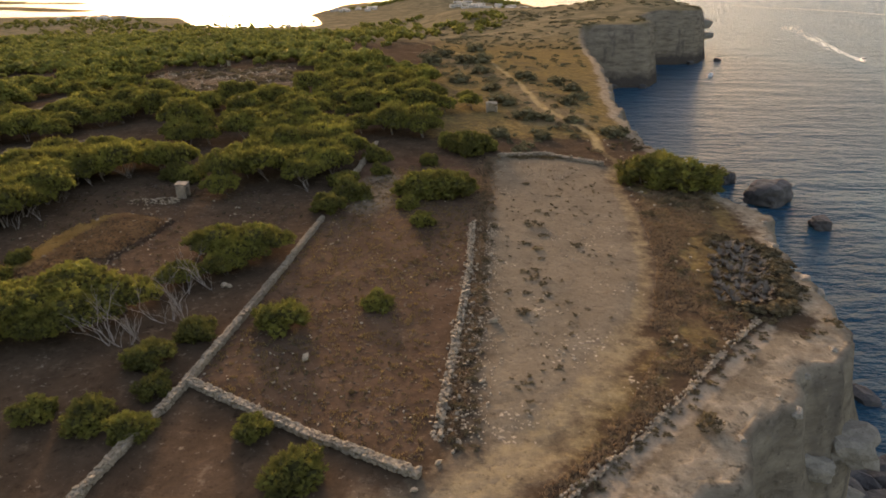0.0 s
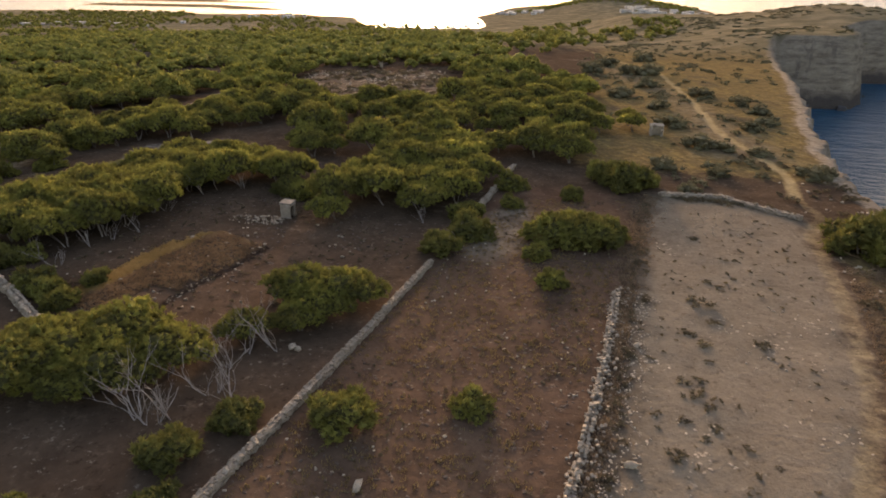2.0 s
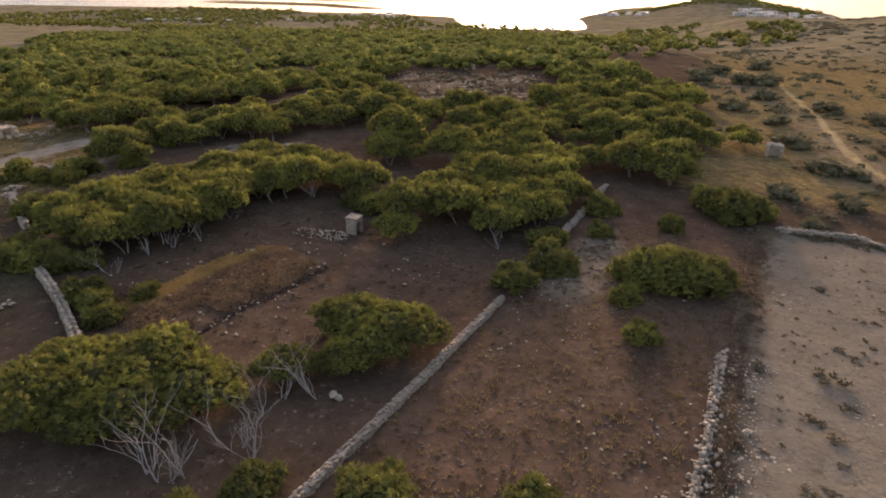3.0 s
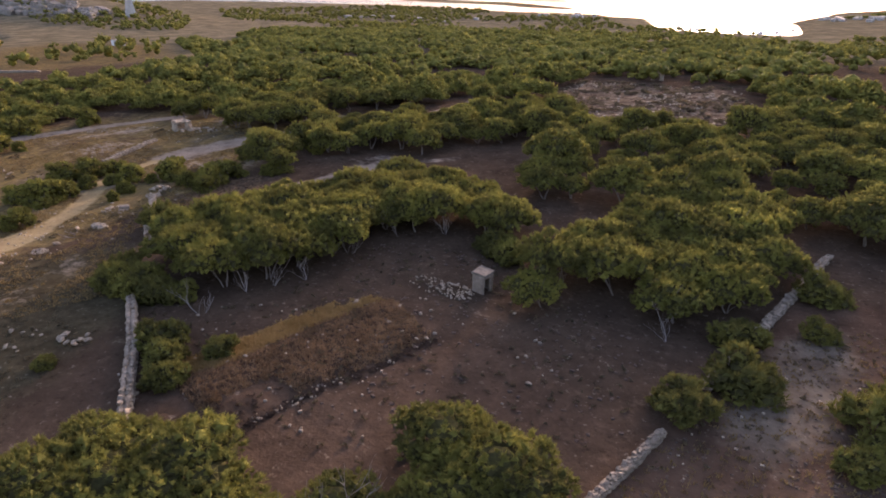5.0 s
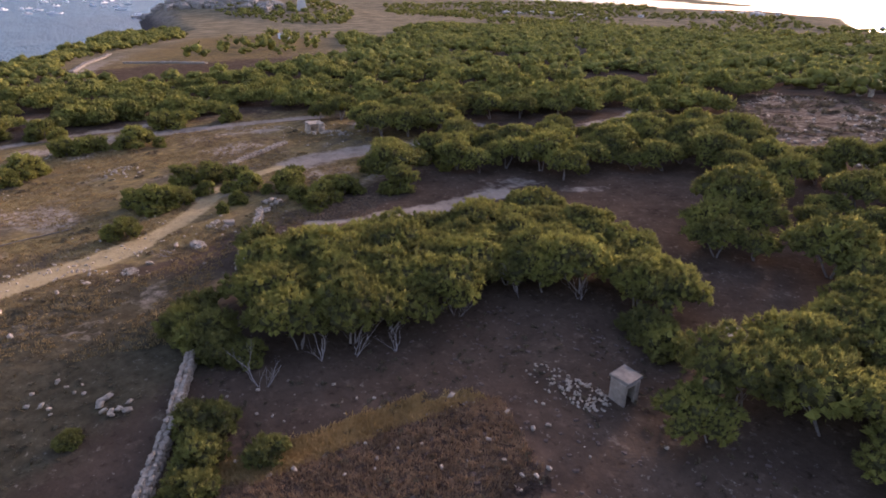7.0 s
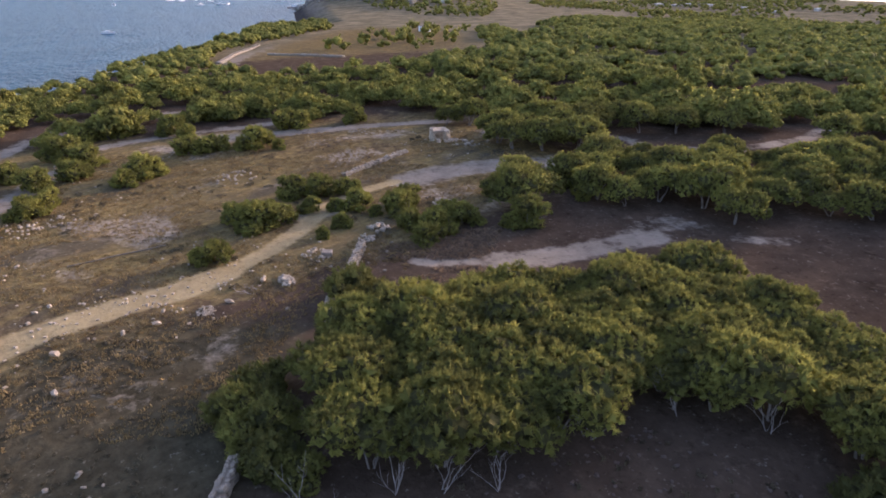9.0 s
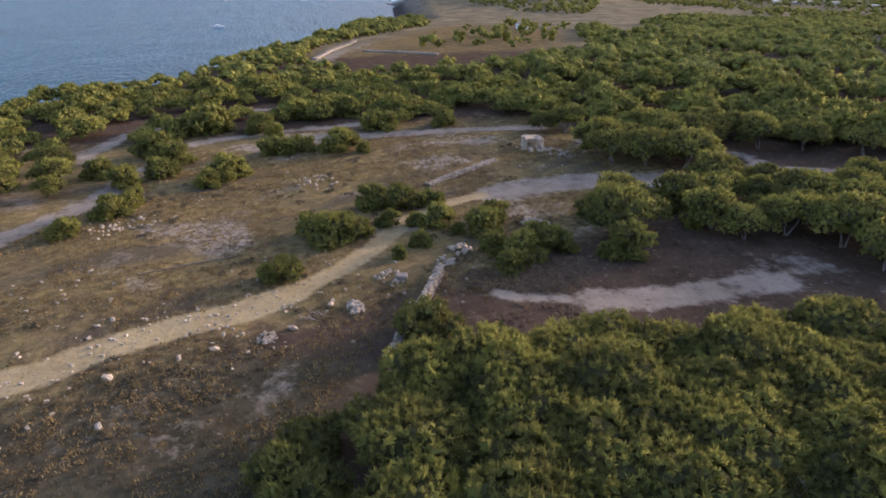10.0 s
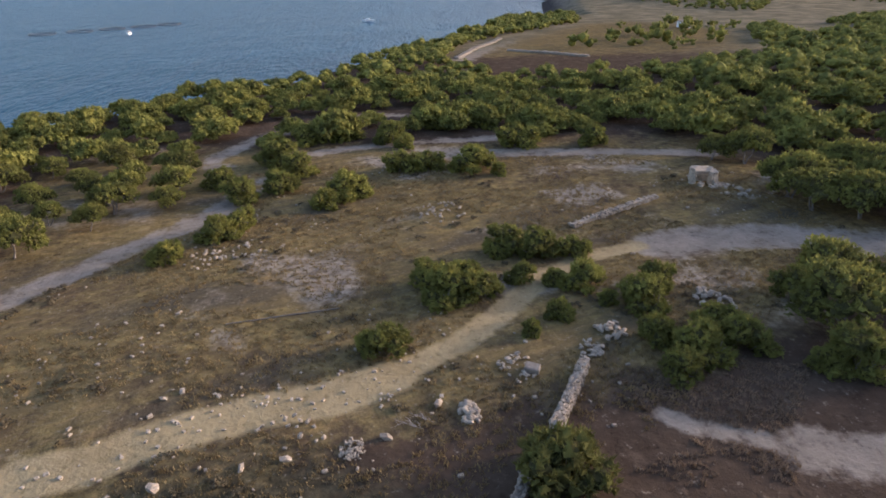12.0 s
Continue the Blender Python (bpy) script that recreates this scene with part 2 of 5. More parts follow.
COAST += [(-148, 725), (-131, 683), (-109, 600), (-105, 541), (-177, 535), (-207, 547), (-236, 612), (-268, 673), (-364, 703), (-430, 683),
          (-600, 700), (-900, 600), (-1000, 420), (-720, 240), (-560, 168), (-514, 156), (-430, 140), (-350, 125), (-335, 85), (-228, 48)]
COAST += [(-182, 28), (-158, 18), (-143, 5), (-131, -5), (-124, -14), (-112, -45), (-105, -120), (-80, -140)]
ISLES = [[(-440, 790), (-433, 826), (-520, 900), (-800, 950), (-800, 860), (-500, 815)], [(-640, 1010), (-560, 1060), (-700, 1130), (-1000, 1180), (-1000, 1080)]]


def rough(x, y, seed=0.0):
    """Smooth value noise, 0 to 1, one cell a metre."""
    x, y = np.asarray(x, float) + seed * 17.3, np.asarray(y, float) - seed * 9.1
    xi, yi = np.floor(x), np.floor(y)
    u, v = x - xi, y - yi
    u, v = u * u * (3 - 2 * u), v * v * (3 - 2 * v)

    def h(p, q):
        s = np.sin(p * 127.1 + q * 311.7) * 43758.5453
        return s - np.floor(s)

    return (h(xi, yi) * (1 - u) + h(xi + 1, yi) * u) * (1 - v) + (h(xi, yi + 1) * (1 - u) + h(xi + 1, yi + 1) * u) * v


def fbm(x, y, cell, octaves=3, seed=0.0):
    s, amp, tot = 0.0, 1.0, 0.0
    for k in range(octaves):
        s = s + amp * rough(np.asarray(x) / cell, np.asarray(y) / cell, seed + k)
        tot, amp, cell = tot + amp, amp * 0.5, cell * 0.5
    return s / tot


def polygon_distance(x, y, poly):
    """Distance to a closed outline, negative inside."""
    x, y = np.asarray(x, float), np.asarray(y, float)
    best, inside = np.full(x.shape, 1e9), np.zeros(x.shape, bool)
    for (ax, ay), (bx, by) in zip(poly, poly[1:] + poly[:1]):
        dx, dy = bx - ax, by - ay
        t = np.clip(((x - ax) * dx + (y - ay) * dy) / (dx * dx + dy * dy), 0, 1)
        best = np.minimum(best, np.hypot(x - ax - t * dx, y - ay - t * dy))
        if ay != by:
            inside ^= ((ay > y) != (by > y)) & (x < (bx - ax) * (y - ay) / (by - ay) + ax)
    return np.where(inside, -best, best)


def line_distance(x, y, line):
    best = np.full(np.shape(x), 1e9)
    for (ax, ay), (bx, by) in zip(line, line[1:]):
        dx, dy = bx - ax, by - ay
        t = np.clip(((x - ax) * dx + (y - ay) * dy) / (dx * dx + dy * dy), 0, 1)
        best = np.minimum(best, np.hypot(x - ax - t * dx, y - ay - t * dy))
    return best


def bell(x, y, cx, cy, rx, ry):
    return np.exp(-((x - cx) / rx) ** 2 - ((y - cy) / ry) ** 2)


def step(v, lo, hi):
    t = np.clip((v - lo) / (hi - lo), 0, 1)
    return t * t * (3 - 2 * t)


def coast_distance(x, y):
    d = polygon_distance(x, y, COAST)
    for isle in ISLES:
        d = np.minimum(d, polygon_distance(x, y, isle))
    return d


# the raised terrace of the old ploughed strip
STRIP = [(-28.8, 35.7), (-28.2, 38.2), (-28.1, 41.5), (-27.3, 47.0), (-26.6, 48.3), (-22.2, 46.7), (-22.4, 43.6), (-23.6, 39.2), (-23.8, 35.2)]


def height(x, y):
    """The ground's height, for arrays of x and y."""
    x, y = np.asarray(x, float), np.asarray(y, float)
    d = coast_distance(x, y)
    base = np.interp(x, [-600, -300, -232, -170, -100, -75, -52, -36, 0], [-15, -9.5, -7.5, -4.2, -3.0, -2.0, -0.9, 0, 0])
    # towards the bay the plateau falls away; the headland rises
    away = np.interp(y - 0.25 * np.clip(-x, 0, 400), [0, 150, 230, 330, 420, 1200], [0, 0, -2.5, -9, -14, -17])
    east = step(x + 0.22 * (y - 250), -5, 60)
    base = np.maximum(base + away * (1 - east * (1 - step(y, 430, 520))), -18.3 + 0 * x)
    base = base + 7.0 * bell(x, y, 108, 372, 36, 60) + 2.0 * bell(x, y, 90, 330, 40, 60) + 2.2 * bell(x, y, 70, 250, 40, 30)
    base = base + 15.5 * bell(x, y, 2, 900, 70, 110) + 17 * bell(x, y, -545, 225, 85, 60)
    base = base + (fbm(x, y, 14, 3) - 0.5) * 0.5 + (fbm(x, y, 2.2, 2, 3) - 0.5) * 0.12
    base = base + 0.2 * (1 - step(polygon_distance(x, y, STRIP), -0.7, 0.2))
    steep = step(x, -60, -20) * (1 - step(y, 455, 520))
    wob = d + ((fbm(x, y, 5, 3, 5) - 0.5) * 2.0 + (fbm(x, y, 1.7, 2, 15) - 0.5) * 1.1 * (1 - step(y, 110, 170))) * steep
    cliffy = np.maximum(wob, 0)
    near = np.interp(cliffy + 1.2 * (fbm(x, y, 3, 2, 8) - 0.5) * np.minimum(cliffy, 1), [0, 0.6, 1.5, 2.1, 3.6, 4.6, 9, 14], [0, 4.0, 6.0, 12.0, 14.0, 17.5, 19, 24])
    sheer = np.interp(cliffy, [0, 1.0, 2.6, 4, 8], [0, 7, 15, 26, 30])
    ledge = near + (sheer - near) * step(y, 110, 170)
    soft = np.maximum(d + 4, 0)
    drop = ledge * steep + np.where(soft > 0, soft * 0.42, 0) * (1 - steep)
    # the bare rim slopes a little
    rim = step(wob, -1.5, 0) * 0.1 * steep
    return np.maximum(base - rim - drop, SEA - 4), wob, steep


GRID = {}


def ground_z(x, y):
    """The height of the finished ground sheet."""
    xs, ys, z = GRID["xs"], GRID["ys"], GRID["z"]
    i = min(max(int(np.searchsorted(xs, x)) - 1, 0), len(xs) - 2)
    j = min(max(int(np.searchsorted(ys, y)) - 1, 0), len(ys) - 2)
    u, v = (x - xs[i]) / (xs[i + 1] - xs[i]), (y - ys[j]) / (ys[j + 1] - ys[j])
    return float((z[j, i] * (1 - u) + z[j, i + 1] * u) * (1 - v) + (z[j + 1, i] * (1 - u) + z[j + 1, i + 1] * u) * v)


LANES = {"track": [([(9.6, 28), (11.4, 31.3), (13.9, 38.2), (15.4, 46.8), (16.7, 59.4), (18.6, 64.6), (17.9, 69.3)], 0.75, 0.4),
                   ([(-14, 2), (0.8, 17.6), (4.2, 20.4), (7.4, 24.3), (10.4, 29.3)], 1.6, 0.4),
                   ([(17.9, 69.3), (18.8, 76.3), (15.1, 94.7), (14, 119.8), (11.4, 149.8), (2.5, 181.6), (-10, 230)], 0.7, 0.62),
                   ([(-46, 14), (-51.2, 25), (-51.8, 27.4), (-53.2, 29.6), (-54.6, 33.4), (-55.6, 37.1), (-57.3, 39.9)], 1.3, 1),
                   ([(-57.3, 39.9), (-59.7, 43.1), (-62.9, 45.8), (-67.4, 49.2), (-70.1, 52.3), (-72.2, 57.2)], 0.9, 0.95)]}
LANES["grey_path"] = [([(-71.8, 58.8), (-73.0, 63.4), (-72.6, 69.2), (-69.2, 77)], 2.5, 0.85),
                      ([(-62, 11), (-67.2, 15.1), (-69.8, 17), (-74.3, 19.2), (-79, 22), (-84, 24.4), (-88.5, 25)], 1.5, 0.8),
                      ([(-88.5, 25), (-93, 22), (-97, 19.6), (-101.4, 18.7)], 1, 0.62),
                      ([(-101.4, 18.7), (-111.2, 23.1), (-118.2, 29.5), (-122, 40.5)], 1.4, 0.75),
                      ([(-100, 27), (-102.1, 31.3), (-104.9, 39.1), (-106, 50.9)], 1.3, 0.85),
                      ([(-99.5, 50), (-98.2, 61.3), (-96.1, 72.9)], 1.6, 0.85),
                      ([(-53.0, 51.6), (-52.1, 52.7), (-51.2, 54.7), (-50.3, 57.2)], 0.6, 0.75)]
LANES["grey_path"] += [([(4.0, 15.4), (8.3, 20.2), (11.0, 22.7), (13.8, 25.4), (18.4, 30.0)], 0.45, 0.9),
                       ([(-50.4, 57.2), (-49.8, 59.7), (-49.5, 62.4), (-49.3, 68.5)], 1.5, 0.85),
                       ([(-49.6, 66.5), (-50.8, 69.5), (-50.3, 72.5)], 1.6, 0.55),
                       ([(-46, 73.5), (-44, 76.5)], 0.8, 0.5),
                       ([(-47.5, 39.5), (-44.8, 36.5), (-43, 33)], 0.5, 0.35),
                       ([(-49.3, 40.2), (-46.6, 37), (-44.6, 33.4)], 0.4, 0.3),
                       ([(-71, 86.5), (-68.7, 90), (-65, 94.6), (-65, 105.6), (-67.8, 112.6)], 1.1, 0.75),
                       ([(-78, 86.8), (-74.5, 88.3), (-71, 86.5)], 1.0, 0.6),
                       ([(-178.9, 53.6), (-205, 62), (-235.3, 74)], 3, 0.85)]


def build_ground():
    def lines(lo, hi, s, far_lo, far_hi, keep):
        mid = list(np.arange(lo, hi, s))
        out, g, p = [], s, lo
        while p > far_lo:
            g *= 1.09
            p -= g
            out.append(p)
        up, g, p = [], s, mid[-1]
        while p < far_hi:
            g = min(g * 1.09, 2.8) if p < keep else g * 1.09
            p += g
            up.append(p)
        return np.array(out[::-1] + mid + up)

    xs, ys = lines(-96, 34, 0.55, -1500, 900, 160), lines(12, 112, 0.55, -500, 2000, 400)
    nx, ny = len(xs), len(ys)
    x, y = (v.ravel() for v in np.meshgrid(xs, ys))
    z, wob, steep = height(x, y)
    lanes = {k: np.zeros(len(x)) for k in ("track", "grey_path")}
    for key, roads in LANES.items():
        for line, half, strong in roads:
            edge = half * (0.8 + 0.4 * fbm(x, y, 5, 2, 21))
            lanes[key] = np.maximum(lanes[key], strong * (1 - step(line_distance(x, y, line), edge * 0.5, edge * 1.5)))
    z = z - 0.10 * lanes["track"] - 0.05 * lanes["grey_path"]
    GRID.update(xs=xs, ys=ys, z=z.reshape(ny, nx))
    verts = np.stack([x, y, z], 1)
    i = (np.arange(ny - 1)[:, None] * nx + np.arange(nx - 1)[None, :]).ravel()
    quads = np.stack([i, i + 1, i + nx + 1, i + nx], 1)
    tris = np.concatenate([quads[:, [0, 1, 2]], quads[:, [0, 2, 3]]])
    me = mesh_tris("ground", verts, tris, GROUND, True)

    def inside(poly, soft=1.5):
        return 1 - step(polygon_distance(x, y, poly), -soft, soft)

    zones = dict(lanes)
    zones["red_soil"] = np.maximum.reduce([inside([(-12.5, 25), (-1, 19.5), (3, 49), (3, 66), (-8, 66), (-10, 48)], 1.5), 0.35 * inside([(-14, 24), (-20, 14), (0, 12), (-1, 18.5)], 2),
                                           0.45 * inside([(-33, 33), (-31, 42), (-28, 50), (-19, 50), (-11, 47), (-12, 38), (-18, 31), (-26, 29)], 3)])
    zones["turf"] = 0.9 * inside([(-52, 37), (-47.5, 43), (-43, 41), (-37, 39), (-34, 33), (-30, 26), (-38, 16), (-52, 16)], 3)
    zones["dust"] = np.maximum.reduce([0.6 * inside([(-8.4, 48.3), (-5.2, 47.6), (-3.4, 52), (-3.6, 58), (-6, 63), (-8.4, 58), (-8.6, 53)], 1.5), 0.75 * inside([(5, 16.5), (18.5, 30), (21, 28.5), (16, 23), (11, 19)], 0.8), inside([(1.5, 20), (5.5, 66), (11, 68), (17, 63.5), (15.5, 47), (14, 38), (9, 26), (3, 18), (-8, 6), (-12, 10)], 3.0),
                               0.45 * inside([(2, 180), (16, 120), (21, 90), (23, 80), (10, 80), (8, 120), (-10, 180)], 5)])
    west = step(-x + 0.35 * np.clip(46 - y, -20, 20), 50, 58) * step(x + 112, 0, 12) * (1 - step(y, 74, 84)) * step(y + 5, 0, 15)
    zones["dry_grass"] = np.maximum.reduce([west * (0.35 + 0.75 * fbm(x, y, 9, 3, 2)), inside([(14.5, 30), (16.5, 46), (17.5, 58), (26, 54), (22, 38), (17, 31)], 1.5) * 0.55,
                                            0.7 * step(x + 7, 0, 8) * step(y, 70, 78) * steep,
                                            0.5 * inside([(4, 17), (16, 29), (14, 32), (6, 24)], 1.5), 0.7 * step(-x, 165, 190)])
    edge = 0.85 * (1 - step(line_distance(x, y, [(-29.2, 36.2), (-28.7, 38.4), (-28.5, 41.5), (-27.7, 47.0)]), 0.25, 0.8))
    zones["dry_grass"] = np.maximum(zones["dry_grass"], edge)
    zones["rock"] = np.maximum.reduce([step(wob, -3.5, -0.5) * steep, inside([(-65, 141), (-34, 144), (-23, 119), (-27, 101), (-40, 99), (-54, 110)], 4) * 0.42,
                                       west * np.clip(fbm(x, y, 5, 3, 11) * 2.4 - 1.15, 0, 1), inside([(-43.2, 28.6), (-46, 34), (-50.5, 34.6), (-48.8, 30.4), (-45.5, 27.6)], 1.2) * 0.3,
                                       inside([(-85, 52.5), (-87, 58.6), (-82.5, 60), (-81.5, 54)], 1) * 0.9])
    far = np.hypot(x + 10, y - 40)
    fields = inside([(-178, 60), (-172, 84), (-190, 118), (-245, 150), (-300, 130), (-285, 110), (-232, 76)], 8)
    zones["heath"] = 0.12 * step(x - 5, 0, 8) * step(y, 66, 90) * steep + 0.1 * inside([(-65, 141), (-34, 144), (-23, 119), (-27, 101), (-40, 99), (-54, 110)], 6) + step(far, 110, 240) * (0.8 + 0.2 * step(far, 250, 450)) * (1 - 0.75 * fields)
    # exposed rock follows the slope of the sheet itself
    zz = z.reshape(ny, nx)
    gy, gx = np.gradient(zz, ys, xs)
    zones["cliff"] = step(np.hypot(gx, gy).ravel(), 0.7, 1.3) * steep + step(np.hypot(gx, gy).ravel(), 0.22, 0.4) * step(-x, 400, 470)
    for key, v in zones.items():
        at = me.attributes.new(key, "FLOAT", "POINT")
        at.data.foreach_set("value", np.clip(v, 0, 1).astype(np.float32))
    return tagged(new("ground", me), "dry brown plateau with tracks, fields and limestone cliffs", "ground", kind="structure")


build_ground()
sea = new("sea", mesh_from("sea", [(-4500, -4500, SEA), (4500, -4500, SEA), (4500, 4500, SEA), (-4500, 4500, SEA)], [(0, 1, 2, 3)], WATER))
tagged(sea, "calm blue-grey sea with small ripples", "sea", kind="structure")


# ---- stones and walls ----
def stone_mesh(name, seed, material, sx=1.0, sy=0.8, sz=0.6, detail=1, square=0.45, rugged=1.0):
    rnd = random.Random(seed)
    bm = bmesh.new()
    if detail == 0:
        bmesh.ops.create_cube(bm, size=1)
        bmesh.ops.bevel(bm, geom=bm.edges[:], offset=0.16, segments=1, affect="EDGES")
    else:
        bmesh.ops.create_icosphere(bm, subdivisions=detail, radius=0.58)
    k = Vector((rnd.uniform(-9, 9), rnd.uniform(-9, 9), rnd.uniform(-9, 9)))
    for v in bm.verts:
        c = v.co.copy()
        big = max(abs(c.x), abs(c.y), abs(c.z))
        c = c.lerp(c / big * 0.5, square)
        c *= 1 + rugged * (0.30 * noise.noise(c * 1.9 + k) + 0.12 * noise.noise(c * 5 + k))
        v.co = (c.x * sx, c.y * sy, c.z * sz)
    return from_bm(name, bm, material)


WALL_STONES = [stone_mesh("stone", s, WALL_STONE, 1.0, 0.8, 0.65, 0) for s in range(8)]
STONES = [stone_mesh("stone", 20 + s, FIELD_STONE, 1.0, 0.8, 0.6, 1, 0.85, 1.5) for s in range(6)]


def rough_block(name, sx, sy, sz, seed, material, jag=0.09):
    """A roughly squared block with worn, uneven faces."""
    bm = bmesh.new()
    bmesh.ops.create_cube(bm, size=1)
    bmesh.ops.subdivide_edges(bm, edges=bm.edges[:], cuts=2, use_grid_fill=True)
    k = Vector((seed * 3.7, seed * 1.3, seed * 7.1))
    for v in bm.verts:
        c = Vector((v.co.x * sx, v.co.y * sy, v.co.z * sz))
        v.co = c * (1 - 0.06 * (v.co.length > 0.8)) + Vector((noise.noise(c * 2 + k), noise.noise(c * 2 + k * 2), noise.noise(c * 2 + k * 3))) * jag * 2
    return from_bm(name, bm, material)


def mesh_arrays(me):
    v = np.empty(len(me.vertices) * 3)
    me.vertices.foreach_get("co", v)
    me.calc_loop_triangles()
    t = np.empty(len(me.loop_triangles) * 3, np.int32)
    me.loop_triangles.foreach_get("vertices", t)
    at, nv = me.attributes.get("custom_normal"), None
    if at:
        nv = np.empty(len(me.vertices) * 3, np.float32)
        at.data.foreach_get("vector", nv)
        nv = nv.reshape(-1, 3)
    return v.reshape(-1, 3), t.reshape(-1, 3), nv


def merged(name, pieces, material):
    """One mesh out of many (mesh, matrix) pairs."""
    cache, vs, ts, ns, n = {}, [], [], [], 0
    for me, m in pieces:
        if me.name not in cache:
            cache[me.name] = mesh_arrays(me)
        v, t, nv = cache[me.name]
        m = np.array(m)
        vs.append(v @ m[:3, :3].T + m[:3, 3])
        ts.append(t + n)
        n += len(v)
        if nv is not None:
            w = nv @ m[:3, :3].T
            ns.append(w / np.linalg.norm(w, axis=1)[:, None])
    return mesh_tris(name, np.concatenate(vs), np.concatenate(ts), material, False, np.concatenate(ns) if ns else None)


def dry_wall(label, line, width=0.7, high=0.9, size=0.34, seed=1, gaps=0.0, limit=290, core=0.8):
    """A dry-stone wall: stones laid in courses along a line, on a rubble core."""
    rnd = random.Random(seed)
    wall = tagged(new("stone_wall"), label, "wall", kind="structure")
    wall.location = (*line[0], 0)
    o = Vector((*line[0], 0))
    pieces, core_v, core_f = [], [], []
    for (ax, ay), (bx, by) in zip(line, line[1:]):
        run = math.hypot(bx - ax, by - ay)
        ux, uy = (bx - ax) / run, (by - ay) / run
        n = max(1, int(run / 1.0))
        for i in range(n + 1):
            s = run * i / n
            x, y = ax + ux * s, ay + uy * s
            z = ground_z(x, y)
            w = width * 0.38
            hh = high * (core + 0.1 * rnd.random())
            for q, dz in ((-1.25, -0.3), (-1, hh), (1, hh), (1.25, -0.3)):
                core_v.append((x - uy * w * q - o.x, y + ux * w * q - o.y, z + dz))
            if i:
                b = len(core_v) - 8
                core_f += [(b + k, b + k + 4, b + k + 5, b + k + 1) for k in range(3)]
                if i in (1, n):
                    core_f.append((b, b + 1, b + 2, b + 3) if i == 1 else (b + 7, b + 6, b + 5, b + 4))
        rows = max(2, int(high / (size * 0.6)))
        s = 0.0
        while s < run:
            step_s = size * rnd.uniform(0.8, 1.15)
            zc = ground_z(ax + ux * s, ay + uy * s)
            for r in range(rows):
                top = r == rows - 1
                across = (-1, 1) if not top else tuple(np.linspace(-1, 1, max(2, int(width / size + 1.3))))
                for q in across:
                    if rnd.random() < gaps:
                        continue
                    ww = width / 2 * (1.1 - 0.25 * r / rows) - size * 0.18
                    x = ax + ux * (s + rnd.uniform(-.06, .06)) - uy * ww * q
                    y = ay + uy * (s + rnd.uniform(-.06, .06)) + ux * ww * q
                    k = size * rnd.uniform(0.7, 1.25)
                    z = zc + (r + 0.5) * high / rows + rnd.uniform(-0.04, 0.07)
                    m = pose(x - o.x, y - o.y, z, rnd.uniform(-24, 24), rnd.uniform(-24, 24), math.degrees(math.atan2(uy, ux)) + rnd.uniform(-25, 25) + rnd.choice((0, 180)))
                    pieces.append((top, rnd.choice(WALL_STONES), m @ Matrix.Diagonal((k * 1.15, k, k * 0.95, 1))))
            s += step_s
    part("rubble_core", mesh_from("rubble_core", core_v, core_f, WALL_STONE), wall)
    pieces.sort(key=lambda p: not p[0])
    for _, me, m in pieces[:limit]:
        part("stone", me, wall, m)
    if len(pieces) > limit:
        tagged(part("stones", merged("stones", [(me, m) for _, me, m in pieces[limit:]], WALL_STONE), wall), kind="stuff")
    return wall


# ---- trees ----
def ball_arrays(detail):
    bm = bmesh.new()
    bmesh.ops.create_icosphere(bm, subdivisions=detail, radius=1)
    v = np.array([p.co[:] for p in bm.verts])
    t = np.array([[p.index for p in f.verts] for f in bm.faces])
    bm.free()
    return v, t


BALL, FINE_BALL = ball_arrays(1), ball_arrays(2)
KNOB = (np.array([(1, 0, 0), (-1, 0, 0), (0, 1, 0), (0, -1, 0), (0, 0, 1), (0, 0, -1)], float),
        np.array([(0, 2, 4), (2, 1, 4), (1, 3, 4), (3, 0, 4), (2, 0, 5), (1, 2, 5), (3, 1, 5), (0, 3, 5)]))


